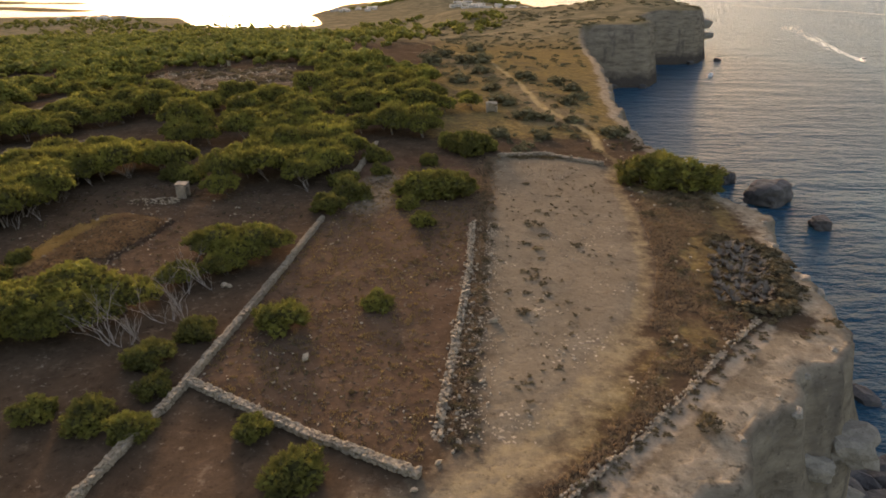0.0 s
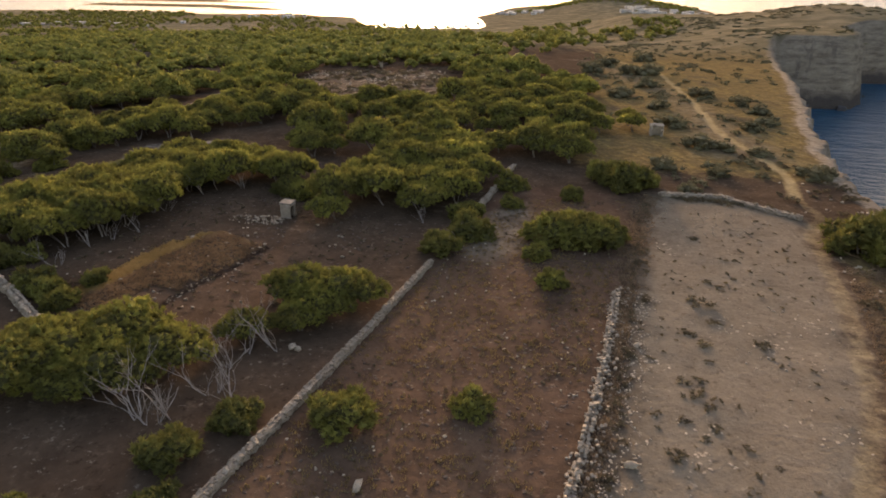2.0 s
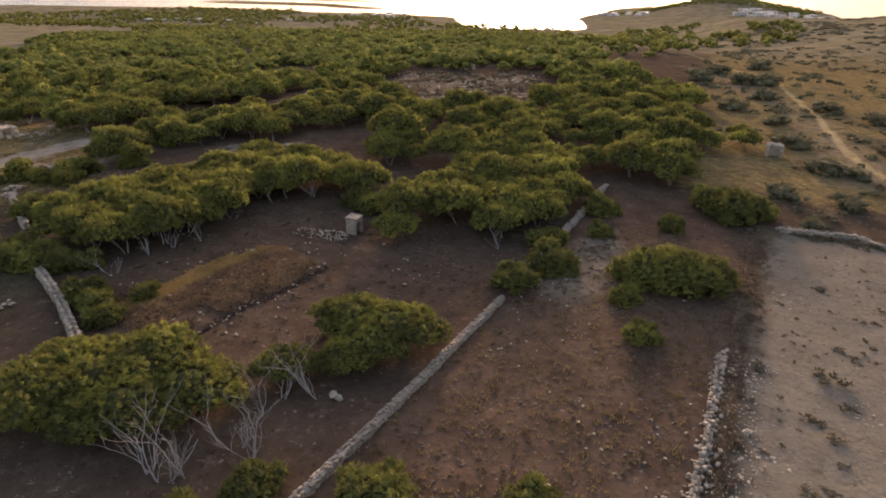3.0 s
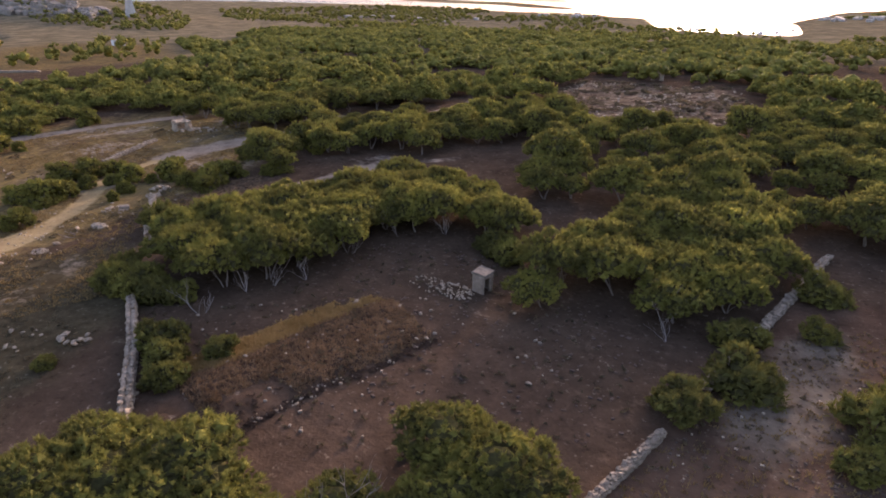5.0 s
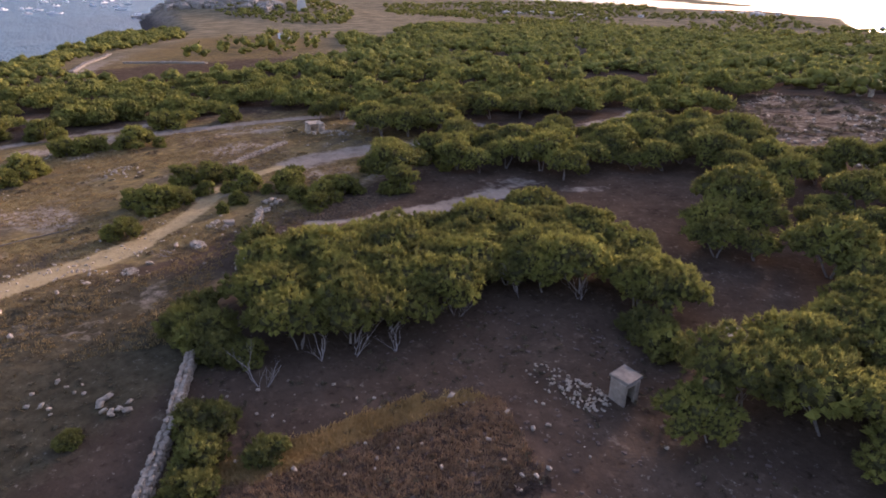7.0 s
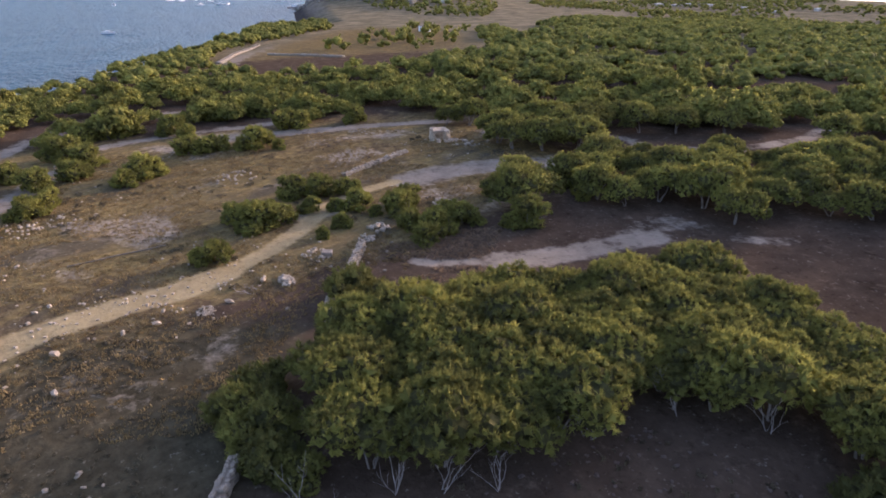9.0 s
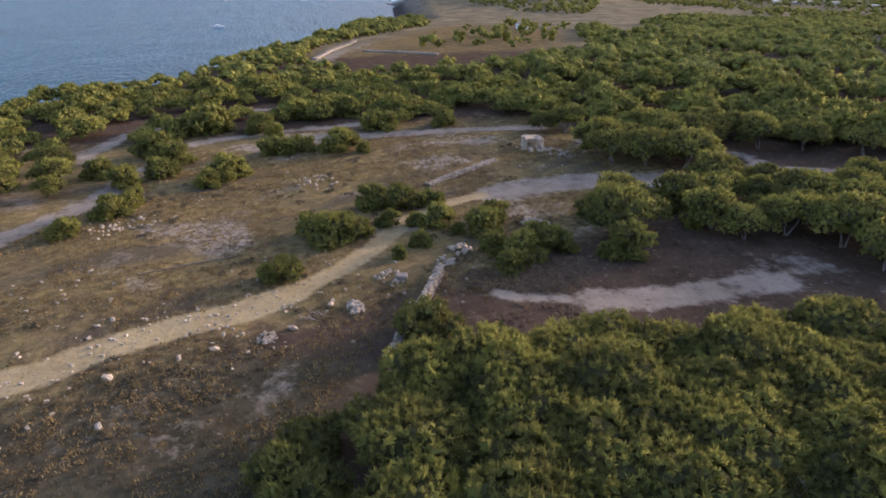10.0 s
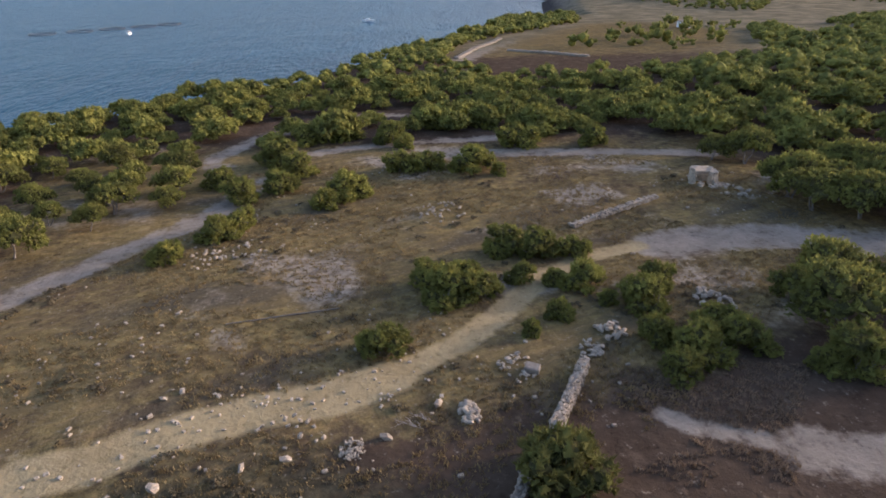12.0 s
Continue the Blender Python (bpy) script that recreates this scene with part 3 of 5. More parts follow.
def crown_arrays(seed, lobes, radius, thick, tuft, gap, blades, low=-0.3, skirt=0, slim=0.2, upright=0.55, ragged=0.35, heart=0.25, squat=0.62, loose=0.28):
    """A crown of leafy tufts of uneven size on a cluster of squat lobes. Each tuft is a brush of short blades round a
    small jagged heart; the lobes' own hearts are coloured dark, as the shade between tufts. skirt: lobes that hang to
    the foot."""
    gen = np.random.RandomState(seed)
    centres = []
    for i in range(lobes):
        a = 2.39996 * i + gen.uniform(-.5, .5)
        f = math.sqrt((i + 0.25) / lobes) * gen.uniform(0.8, 1.12)
        r = radius * gen.uniform(0.3, 0.52) * (1.1 - 0.3 * f)
        centres.append((radius * f * 0.76 * math.cos(a), radius * f * 0.76 * math.sin(a), thick * (0.68 - 0.42 * f * f + gen.uniform(-ragged, ragged) * 0.5), r))
    for i in range(skirt):
        a = math.tau * (i + gen.uniform(-.3, .3)) / skirt
        rr = radius * gen.uniform(0.5, 0.8)
        centres.append((rr * math.cos(a), rr * math.sin(a), thick * gen.uniform(0.0, 0.18), radius * gen.uniform(0.22, 0.34)))
    c = np.array(centres)
    flat = np.array([1, 1, squat])
    many = 7000
    pick = gen.randint(len(c), size=many)
    d = gen.normal(size=(many, 3))
    d /= np.linalg.norm(d, axis=1)[:, None]
    p = c[pick, :3] + d * c[pick, 3:] * flat * gen.uniform(0.78, 1.16, (many, 1))
    ok = d[:, 2] > low
    for k in range(len(c)):
        inside = np.linalg.norm((p - c[k, :3]) / flat, axis=1) < c[k, 3] * 0.8
        ok &= ~inside | (pick == k)
    room = (gap * gen.uniform(0.6, 1.3, many)) ** 2
    keep = []
    q = np.empty((0, 3))
    for i in np.nonzero(ok)[0]:
        if len(q) == 0 or ((q - p[i]) ** 2).sum(1).min() > room[i]:
            keep.append(i)
            q = p[keep]
    out = d[keep] / flat
    out /= np.linalg.norm(out, axis=1)[:, None]
    n = len(q)
    vs, ts, ns, at = [], [], [], 0
    bv, bt = FINE_BALL if blades > 12 else BALL
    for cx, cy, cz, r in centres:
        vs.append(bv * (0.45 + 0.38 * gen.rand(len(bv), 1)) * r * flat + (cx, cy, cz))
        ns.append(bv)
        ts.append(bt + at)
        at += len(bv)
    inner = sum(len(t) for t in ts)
    size = tuft * gen.uniform(0.6, 1.4, (n, 1))
    bv, bt = KNOB
    m = len(bv)
    knob = bv[None] * (heart + 0.55 * gen.rand(n, m, 1)) * size[:, :, None] + gen.normal(size=(n, m, 3)) * size[:, :, None] * 0.18 + q[:, None]
    vs.append(knob.reshape(-1, 3))
    round_off = bv[None] * 0.45 + out[:, None] * 0.6 + np.array([0, 0, 0.1])
    ns.append((round_off / np.linalg.norm(round_off, axis=2)[:, :, None]).reshape(-1, 3))
    ts.append((bt[None] + np.arange(n)[:, None, None] * m).reshape(-1, 3) + at)
    at += n * m
    axis = out * (1 - upright) + np.array([0, 0, upright])
    axis /= np.linalg.norm(axis, axis=1)[:, None]
    for j in range(blades):
        t = axis + gen.normal(size=(n, 3)) * 0.6
        t /= np.linalg.norm(t, axis=1)[:, None]
        side = np.cross(t, gen.normal(size=(n, 3)))
        side /= np.linalg.norm(side, axis=1)[:, None]
        ln = size * gen.uniform(0.4, 0.9, (n, 1))
        w = ln * slim * gen.uniform(0.7, 1.2, (n, 1))
        root = q + t * size * gen.uniform(0.1, 0.5, (n, 1)) + gen.normal(size=(n, 3)) * size * loose
        tip = root + t * ln
        tri = np.stack([root - side * w, root + side * w, tip], 1)
        face = np.cross(tri[:, 1] - tri[:, 0], tri[:, 2] - tri[:, 0])
        face /= np.linalg.norm(face, axis=1)[:, None] + 1e-9
        back = (face * (t + np.array([0, 0, 0.4]))).sum(1) < 0
        tri[back] = tri[back][:, [1, 0, 2]]
        face[back] *= -1
        soft = t * (0.75 - loose) + face * 0.3 + out * (0.1 + loose)
        soft /= np.linalg.norm(soft, axis=1)[:, None]
        vs.append(tri.reshape(-1, 3))
        ns.append(np.repeat(soft, 3, 0))
        ts.append(at + np.arange(3 * n).reshape(-1, 3))
        at += 3 * n
    return np.concatenate(vs), np.concatenate(ts), np.concatenate(ns), inner


def clump_arrays(seed, lobes, radius, thick, tufts, blade, dense=5, low=-0.2, heart=0.5, skirt=0):
    """A small dry shrub, or a tree far off: a few jagged lobes with loose blades."""
    gen = np.random.RandomState(seed)
    sv, st = BALL
    vs, ts, ns, n = [], [], [], 0
    for i in range(lobes + skirt):
        a = 2.39996 * i + gen.uniform(-.5, .5)
        f = math.sqrt((i + 0.3) / lobes) * gen.uniform(0.8, 1.05) if i < lobes else gen.uniform(0.5, 0.9)
        z = thick * (0.62 - 0.42 * f * f + gen.uniform(-.2, .2)) if i < lobes else thick * gen.uniform(-0.05, 0.12)
        r = radius * gen.uniform(0.24, 0.46) * (1.12 - 0.3 * min(f, 1))
        c = np.array([radius * f * 0.8 * math.cos(a), radius * f * 0.8 * math.sin(a), z])
        vs.append(sv * (heart + 0.3 * gen.rand(len(sv), 1)) * r * np.array([1, 1, 0.8]) + c)
        ts.append(st + n)
        ns.append(sv)
        n += len(sv)
        d = gen.normal(size=(tufts * 3, 3))
        d /= np.linalg.norm(d, axis=1)[:, None]
        d = d[d[:, 2] > low][:tufts]
        k = len(d)
        p = d * (r * gen.uniform(0.6, 0.95, (k, 1))) * np.array([1, 1, 0.85]) + c
        for j in range(dense):
            t = d * 0.65 + np.array([0, 0, 0.6]) + gen.normal(size=(k, 3)) * 0.42
            t /= np.linalg.norm(t, axis=1)[:, None]
            side = np.cross(t, gen.normal(size=(k, 3)))
            side /= np.linalg.norm(side, axis=1)[:, None]
            ln = blade * gen.uniform(0.6, 1.3, (k, 1))
            q = np.stack([p - side * ln * 0.2, p + side * ln * 0.2, p + t * ln], 1)
            soft = d * 0.9 + np.array([0, 0, 0.2])
            soft /= np.linalg.norm(soft, axis=1)[:, None]
            vs.append(q.reshape(-1, 3))
            ns.append(np.repeat(soft, 3, 0))
            ts.append(n + np.arange(3 * k).reshape(-1, 3))
            n += 3 * k
    return np.concatenate(vs), np.concatenate(ts), np.concatenate(ns)


def tube(bm, pts, radii, sides=6):
    rings = []
    for i, p in enumerate(pts):
        d = (pts[min(i + 1, len(pts) - 1)] - pts[max(i - 1, 0)]).normalized()
        u = d.orthogonal().normalized()
        w = d.cross(u)
        rings.append([bm.verts.new(p + (u * math.cos(k * math.tau / sides) + w * math.sin(k * math.tau / sides)) * radii[i]) for k in range(sides)])
    for r, s in zip(rings, rings[1:]):
        for k in range(sides):
            bm.faces.new((r[k], r[(k + 1) % sides], s[(k + 1) % sides], s[k]))
    bm.faces.new(rings[-1])


def limb(bm, rnd, start, way, length, radius, level, levels, bend=0.28, sides=6, kids=3):
    pts, p, d = [start.copy()], start.copy(), way.normalized()
    n = 5 if level == 0 else 4
    for i in range(n):
        d = (d + Vector((rnd.uniform(-1, 1), rnd.uniform(-1, 1), rnd.uniform(-.5, .8))) * bend).normalized()
        p = p + d * length / n
        pts.append(p.copy())
    tube(bm, pts, [radius * (1 - 0.65 * i / n) for i in range(n + 1)], sides)
    if level < levels:
        for i in range(kids):
            k = rnd.randint(1 if level == 0 else 2, n)
            side = Vector((rnd.uniform(-1, 1), rnd.uniform(-1, 1), rnd.uniform(0.1, 0.9)))
            limb(bm, rnd, pts[k], (d + side * 0.95).normalized(), length * rnd.uniform(0.45, 0.7), radius * 0.5, level + 1, levels, bend, max(4, sides - 1), kids)


def trunk_mesh(seed, tall, lean, spread, material, radius=0.11, stems=2, levels=1, kids=3):
    rnd = random.Random(seed)
    bm = bmesh.new()
    for s in range(stems):
        a = rnd.uniform(0, math.tau)
        start = Vector((0.04 * s * math.cos(a), 0.04 * s * math.sin(a), -0.25))
        way = Vector((lean + spread * math.cos(a), spread * math.sin(a), 1.0))
        limb(bm, rnd, start, way, tall * rnd.uniform(0.95, 1.15), radius * rnd.uniform(0.7, 1), 0, levels, kids=kids)
    return from_bm("trunk", bm, material)


def crown_mesh(seed, material, z0, offset, *shape, **more):
    v, t, nv, inner = crown_arrays(seed, *shape, **more)
    me = mesh_tris("crown", v + np.array([offset, 0, z0]), t, material, False, nv)
    # lobe cores get the dark colour that paints the crown's inner shade
    me.materials.append(INNER_SHADE)
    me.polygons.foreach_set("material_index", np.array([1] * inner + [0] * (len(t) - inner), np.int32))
    return me


def clump_mesh(seed, material, z0, *shape, **more):
    v, t, nv = clump_arrays(seed, *shape, **more)
    return mesh_tris("shrub", v + np.array([0, 0, z0]), t, material, False, nv)


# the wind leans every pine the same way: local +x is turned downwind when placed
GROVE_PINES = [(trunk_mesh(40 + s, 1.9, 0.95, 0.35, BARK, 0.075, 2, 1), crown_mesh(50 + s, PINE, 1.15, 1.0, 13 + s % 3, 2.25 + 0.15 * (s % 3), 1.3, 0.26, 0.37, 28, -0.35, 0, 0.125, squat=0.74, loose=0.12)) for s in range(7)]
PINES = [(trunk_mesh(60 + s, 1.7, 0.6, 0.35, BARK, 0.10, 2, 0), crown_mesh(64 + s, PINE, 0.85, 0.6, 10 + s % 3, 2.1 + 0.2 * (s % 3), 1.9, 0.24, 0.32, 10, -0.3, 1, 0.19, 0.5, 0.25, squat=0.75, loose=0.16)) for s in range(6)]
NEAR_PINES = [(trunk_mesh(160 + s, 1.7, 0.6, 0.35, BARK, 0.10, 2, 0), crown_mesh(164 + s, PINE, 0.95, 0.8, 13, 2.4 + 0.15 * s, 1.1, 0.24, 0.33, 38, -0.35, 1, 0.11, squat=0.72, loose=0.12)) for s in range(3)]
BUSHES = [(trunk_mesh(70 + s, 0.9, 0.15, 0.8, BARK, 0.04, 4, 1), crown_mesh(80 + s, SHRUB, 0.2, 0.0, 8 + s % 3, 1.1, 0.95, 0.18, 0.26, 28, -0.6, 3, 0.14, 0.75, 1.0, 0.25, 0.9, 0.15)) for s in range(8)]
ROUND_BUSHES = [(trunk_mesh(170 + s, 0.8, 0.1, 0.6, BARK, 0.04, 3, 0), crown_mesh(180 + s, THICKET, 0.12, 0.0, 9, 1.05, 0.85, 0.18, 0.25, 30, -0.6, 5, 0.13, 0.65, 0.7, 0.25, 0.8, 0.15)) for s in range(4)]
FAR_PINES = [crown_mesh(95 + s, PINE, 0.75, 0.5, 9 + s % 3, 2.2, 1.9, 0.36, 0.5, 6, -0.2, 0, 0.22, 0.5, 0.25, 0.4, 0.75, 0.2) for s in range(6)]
LOW_SCRUB = [clump_mesh(105 + s, SCRUB, 0.05, 4, 1.0, 0.7, 10, 0.26, 4) for s in range(4)]
HEATH_SHRUBS = [clump_mesh(135 + s, HEATH, 0.08, 8, 1.0, 0.8, 24, 0.13, 5, -0.2, 0.6, 4) for s in range(4)]
TINY_HEATH = [clump_mesh(145 + s, HEATH, 0.08, 4, 1.0, 0.8, 8, 0.18, 3, -0.1, 0.6, 2) for s in range(4)]
TINY_WOOD = [clump_mesh(150 + s, PINE, 0.75, 9, 2.4, 1.9, 9, 0.4, 2, -0.1, 0.75, 1) for s in range(5)]
TINY_PINES = [clump_mesh(115 + s, PINE, 0.5, 4, 2.3, 2.0, 5, 0.6, 2, -0.1, 0.75, 1) for s in range(4)]
TINY_SCRUB = [clump_mesh(125 + s, SCRUB, 0.05, 3, 1.0, 0.7, 7, 0.4, 3, -0.1) for s in range(4)]
DOWNWIND = 143.0


def plant(kind, x, y, size, turn, label, category, group, which, name, stretch=1.0):
    root = tagged(new(name), label, category, group)
    root.matrix_basis = pose(x, y, ground_z(x, y), 0, 0, turn) @ Matrix.Diagonal((size, size, size * stretch, 1))
    trunk, crown = kind[which % len(kind)]
    part("trunk", trunk, root)
    part("crown", crown, root)
    return root


def pine(x, y, size=1.0, seed=0, kind=PINES):
    rnd = random.Random(int(x * 91 + y * 57) + seed)
    return plant(kind, x, y, size * rnd.uniform(0.85, 1.12), DOWNWIND + rnd.uniform(-35, 35), "windswept pine with leaning grey trunk and dense green crown", "tree", "pines of the grove", rnd.randrange(99), "pine_tree", rnd.uniform(0.72, 0.85) if kind is NEAR_PINES else rnd.uniform(0.82, 1.08))


def bush(x, y, radius, tall=1.0, label="rounded dark green evergreen bush on dry soil", seed=0, kind=BUSHES):
    rnd = random.Random(int(x * 91 + y * 57) + seed)
    return plant(kind, x, y, radius, rnd.uniform(0, 360), label, "bush", "evergreen bushes", rnd.randrange(99), "evergreen_bush", tall)


def scatter(poly, gap, seed, tries=30):
    """Places at least gap apart inside an outline."""
    rnd = random.Random(seed)
    xs, ys = [p[0] for p in poly], [p[1] for p in poly]
    area = (max(xs) - min(xs)) * (max(ys) - min(ys))
    cand = np.array([(rnd.uniform(min(xs), max(xs)), rnd.uniform(min(ys), max(ys))) for _ in range(int(area / gap / gap * 6))])
    cand = cand[polygon_distance(cand[:, 0], cand[:, 1], poly) < -0.8]
    cells, out = {}, []
    for x, y in cand:
        i, j = int(x // gap), int(y // gap)
        if all((x - p) ** 2 + (y - q) ** 2 >= gap * gap for a in (-1, 0, 1) for b in (-1, 0, 1) for p, q in cells.get((i + a, j + b), ())):
            cells.setdefault((i, j), []).append((x, y))
            out.append((float(x), float(y)))
    return out


GROVES = [[(-36.5, 41.8), (-34.3, 42.8), (-33.4, 46.5), (-33.4, 54), (-30.5, 57.5), (-24.5, 60.5), (-26.5, 62.5), (-32, 64.8), (-38, 66.5), (-43.0, 66.3), (-43.2, 58), (-44.8, 50), (-46.2, 45), (-41.5, 42.4)],
          [(-22, 54.8), (-18, 55.6), (-13.5, 55.0), (-11.2, 56.6), (-9.3, 61), (-9.5, 68), (-12, 76), (-18, 80), (-22, 76), (-20, 66), (-21, 58)]]
WOODS = [[(-31, 71), (-22, 69), (-19.5, 80), (-13, 74.2), (-9.5, 74.2), (-4.5, 74.8), (-1.2, 71.8), (1.5, 74), (-1, 81), (0.5, 87), (5.5, 91), (5, 97), (-1, 99.5), (-5, 107), (-3, 113), (-2, 121), (-8, 135), (-20, 120), (-27, 100), (-38, 97), (-50, 107), (-56, 100), (-52, 88), (-44, 92), (-36, 82)],
         [(-55.9, 67.2), (-53.2, 70.4), (-51.7, 74), (-48.8, 77), (-46, 80.5), (-41, 83), (-44, 92), (-54, 105), (-58.3, 97.5), (-62, 86), (-67, 77), (-62, 71)]]
WOODS += [[(-66, 5), (-70.3, 14), (-74, 14.6), (-81, 18), (-86.6, 21.5), (-92.7, 20), (-99.3, 17), (-107.6, 18), (-117, 26), (-123, 32), (-124, 46), (-109, 54), (-104, 64), (-130, 78), (-150, 94), (-153, 84), (-152, 56), (-176, 46), (-205, 54), (-235, 65), (-300, 112), (-342, 118), (-332, 86), (-224, 50), (-178, 30), (-154, 20), (-140, 8), (-128, -3), (-120, -14), (-105, -45), (-80, -30)]]
WOODS += [[(-100, 75), (-92, 82), (-84, 78), (-76, 104), (-60, 104), (-54, 120), (-65, 146), (-34, 148), (-22, 120), (-10, 138), (-22, 170), (-46, 237), (-80, 300), (-250, 310), (-290, 240), (-245, 155), (-168, 120), (-160, 100), (-130, 80), (-112, 66)],
          [(-103, 22), (-112, 26.5), (-119, 40), (-122, 48), (-110, 61), (-104, 58), (-109, 46), (-107, 36)],
          [(-84, 89), (-76, 89.5), (-71.5, 93.5), (-67.5, 104), (-78, 106), (-88, 98)]]
ALL_LANES = [r for roads in LANES.values() for r in roads]


def clear_of_lanes(x, y, margin):
    return all(line_distance(np.array([x]), np.array([y]), line)[0] > half + margin for line, half, strong in ALL_LANES)


for k, poly in enumerate(GROVES):
    for x, y in scatter(poly, 1.95, 7 + k):
        pine(x + 0.5, y - 0.4, 0.95, 0, GROVE_PINES)

far_pieces, near_count = [], 0
for k, poly in enumerate(WOODS):
    rnd = random.Random(30 + k)
    for x, y in scatter(poly, 2.7 if k == 1 else 3.1 if k == 0 else 3.4 if k == 2 else 3.7, 17 + k):
        if float(fbm(np.array([x]), np.array([y]), 22, 2, 4)[0]) < (0 if k == 0 and x > -20 and y < 112 else 0.17 if k == 0 else 0.1 if k < 3 else 0.36 if k == 3 else 0.15) or not clear_of_lanes(x, y, 0.4 if k == 1 else 2.3):
            continue
        if math.hypot(x + 25, y - 38) < 80 and near_count < 260:
            pine(x, y, rnd.uniform(0.55, 1.05) if k == 2 else rnd.uniform(0.65, 1.25))
            near_count += 1
        else:
            s = rnd.uniform(0.6, 1.2) if k == 2 and x > -180 else rnd.uniform(0.75, 1.5)
            far_pieces.append(((FAR_PINES if math.hypot(x + 45, y - 45) < 100 else TINY_WOOD)[rnd.randrange(5)], pose(x, y, ground_z(x, y) - 0.3, 0, 0, rnd.uniform(0, 360)) @ Matrix.Diagonal((s, s, s * rnd.uniform(0.75, 1.02), 1))))
tagged(new("far_pine_wood", merged("far_pine_wood", far_pieces, PINE)), "distant dark green pine woods over the plateau", "woods", kind="stuff")

# ---- field walls ----
dry_wall("pale dry-stone wall along the red field", [(-14.1, 16.5), (-12.5, 23.5), (-12.3, 24.6), (-11.2, 33.4), (-9.8, 47.0)], 0.32, 0.32, 0.17, 1)
dry_wall("low dry-stone wall closing the red field", [(-12.0, 24.5), (-6.1, 21.2), (-0.9, 18.6)], 0.36, 0.32, 0.18, 3)
dry_wall("tumbled dry-stone wall beside the dusty field", [(-0.3, 20.8), (0.5, 27.3), (1.5, 35.0), (2.45, 46.5)], 0.34, 0.2, 0.19, 4, 0.64, 290, 0.0)
dry_wall("half-buried stone row beside the dusty field", [(0.5, 19.6), (1.5, 30.4), (3.1, 47.0)], 0.3, 0.06, 0.17, 14, 0.93, 160, -0.8)
dry_wall("broken dry-stone wall running under the bushes", [(-9.4, 51.5), (-8.8, 60.0), (-7.9, 72.0)], 0.45, 0.35, 0.26, 15, 0.3, 160)
dry_wall("straight dry-stone wall beside the pine grove", [(-25.6, 31.9), (-32.6, 35.8), (-37.7, 38.2)], 0.38, 0.6, 0.23, 6)
dry_wall("end of a dry-stone wall near the path", [(-47.4, 44.0), (-49.2, 44.9)], 0.4, 0.6, 0.22, 7)
dry_wall("pale dry-stone wall end among dry grass", [(-52.2, 46.7), (-56.9, 49.2)], 0.4, 0.66, 0.22, 8)
dry_wall("low broken wall in the dry grass", [(-76.0, 53.4), (-81.8, 62.2)], 0.45, 0.35, 0.32, 9, 0.25)
dry_wall("dark low terrace wall across the dusty field", [(6.2, 66.3), (11.2, 67.2), (16.8, 62.8)], 0.4, 0.35, 0.28, 10, 0.2)
dry_wall("half-buried kerb of stones above the cliff path", [(4.4, 17.3), (9.3, 21.8), (16.2, 29.0), (18.2, 30.9)], 0.34, 0.1, 0.14, 11, 0.7, 290, 0.0)
dry_wall("long pale field wall far off in the scrub", [(-197.0, 66.9), (-176.2, 82.1)], 1.0, 0.35, 0.5, 12)
dry_wall("long pale field wall far off in the scrub", [(-236.0, 70.0), (-205.0, 59.0), (-179.5, 52.0)], 1.0, 0.35, 0.5, 13)


# ---- huts and ruins ----
def stone_hut(x, y, turn, wide, deep, tall, label):
    """A small stone hut: four thick walls with a doorway, under a slipped slab roof."""
    hut = tagged(new("stone_hut"), label, "hut")
    hut.matrix_basis = pose(x, y, ground_z(x, y) - 0.05, 0, 0, turn)
    t = 0.15
    for nm, px, py, sx, sy, hh in (("wall", -wide / 2 + t / 2, 0, t, deep, tall), ("wall", wide / 2 - t / 2, 0, t, deep, tall * 0.97), ("wall", 0, deep / 2 - t / 2, wide - 2 * t - 0.01, t, tall)):
        part(nm, box_mesh("wall", sx, sy, hh, PLASTER, 0.03), hut, pose(px, py, 0))
    part("jamb", box_mesh("jamb", 0.16, t, tall - 0.2, PLASTER, 0.02), hut, pose(wide / 2 - t - 0.085, -deep / 2 + t / 2, 0))
    part("lintel", box_mesh("lintel", wide - 2 * t - 0.01, t, 0.17, PLASTER, 0.02), hut, pose(0, -deep / 2 + t / 2, tall - 0.19))
    bm = bmesh.new()
    box_bm(bm, 0, 0, 0, wide * 1.12, deep * 1.15, 0.14, 0, 0.03)
    bmesh.ops.subdivide_edges(bm, edges=bm.edges[:], cuts=2)
    for v in bm.verts:
        v.co += Vector((noise.noise(v.co * 2), noise.noise(v.co * 2 + Vector((5, 0, 0))), noise.noise(v.co * 2 + Vector((0, 7, 0))))) * 0.05
    part("roof_slab", from_bm("roof_slab", bm, SLAB), hut, pose(0.05, 0.04, tall + 0.01, 2, -3, 4))
    return hut


stone_hut(-23.3, 52.8, 86, 0.95, 0.9, 1.18, "small limestone hut with dark doorway and slab roof")


def ruin(x, y, turn, label, blocks, size=1.0):
    """A ruined stone shelter out of rough blocks: place, size and tilt of each."""
    r = tagged(new("stone_ruin"), label, "ruin")
    r.matrix_basis = pose(x, y, ground_z(x, y) - 0.1, 0, 0, turn) @ Matrix.Diagonal((size, size, size, 1))
    for i, (nm, px, py, pz, sx, sy, sz, rx, rz) in enumerate(blocks):
        me = rough_block(nm, sx, sy, sz, i + 1, FIELD_STONE, 0.12)
        part(nm, me, r, pose(px, py, pz + sz / 2, rx, 0, rz))
    return r


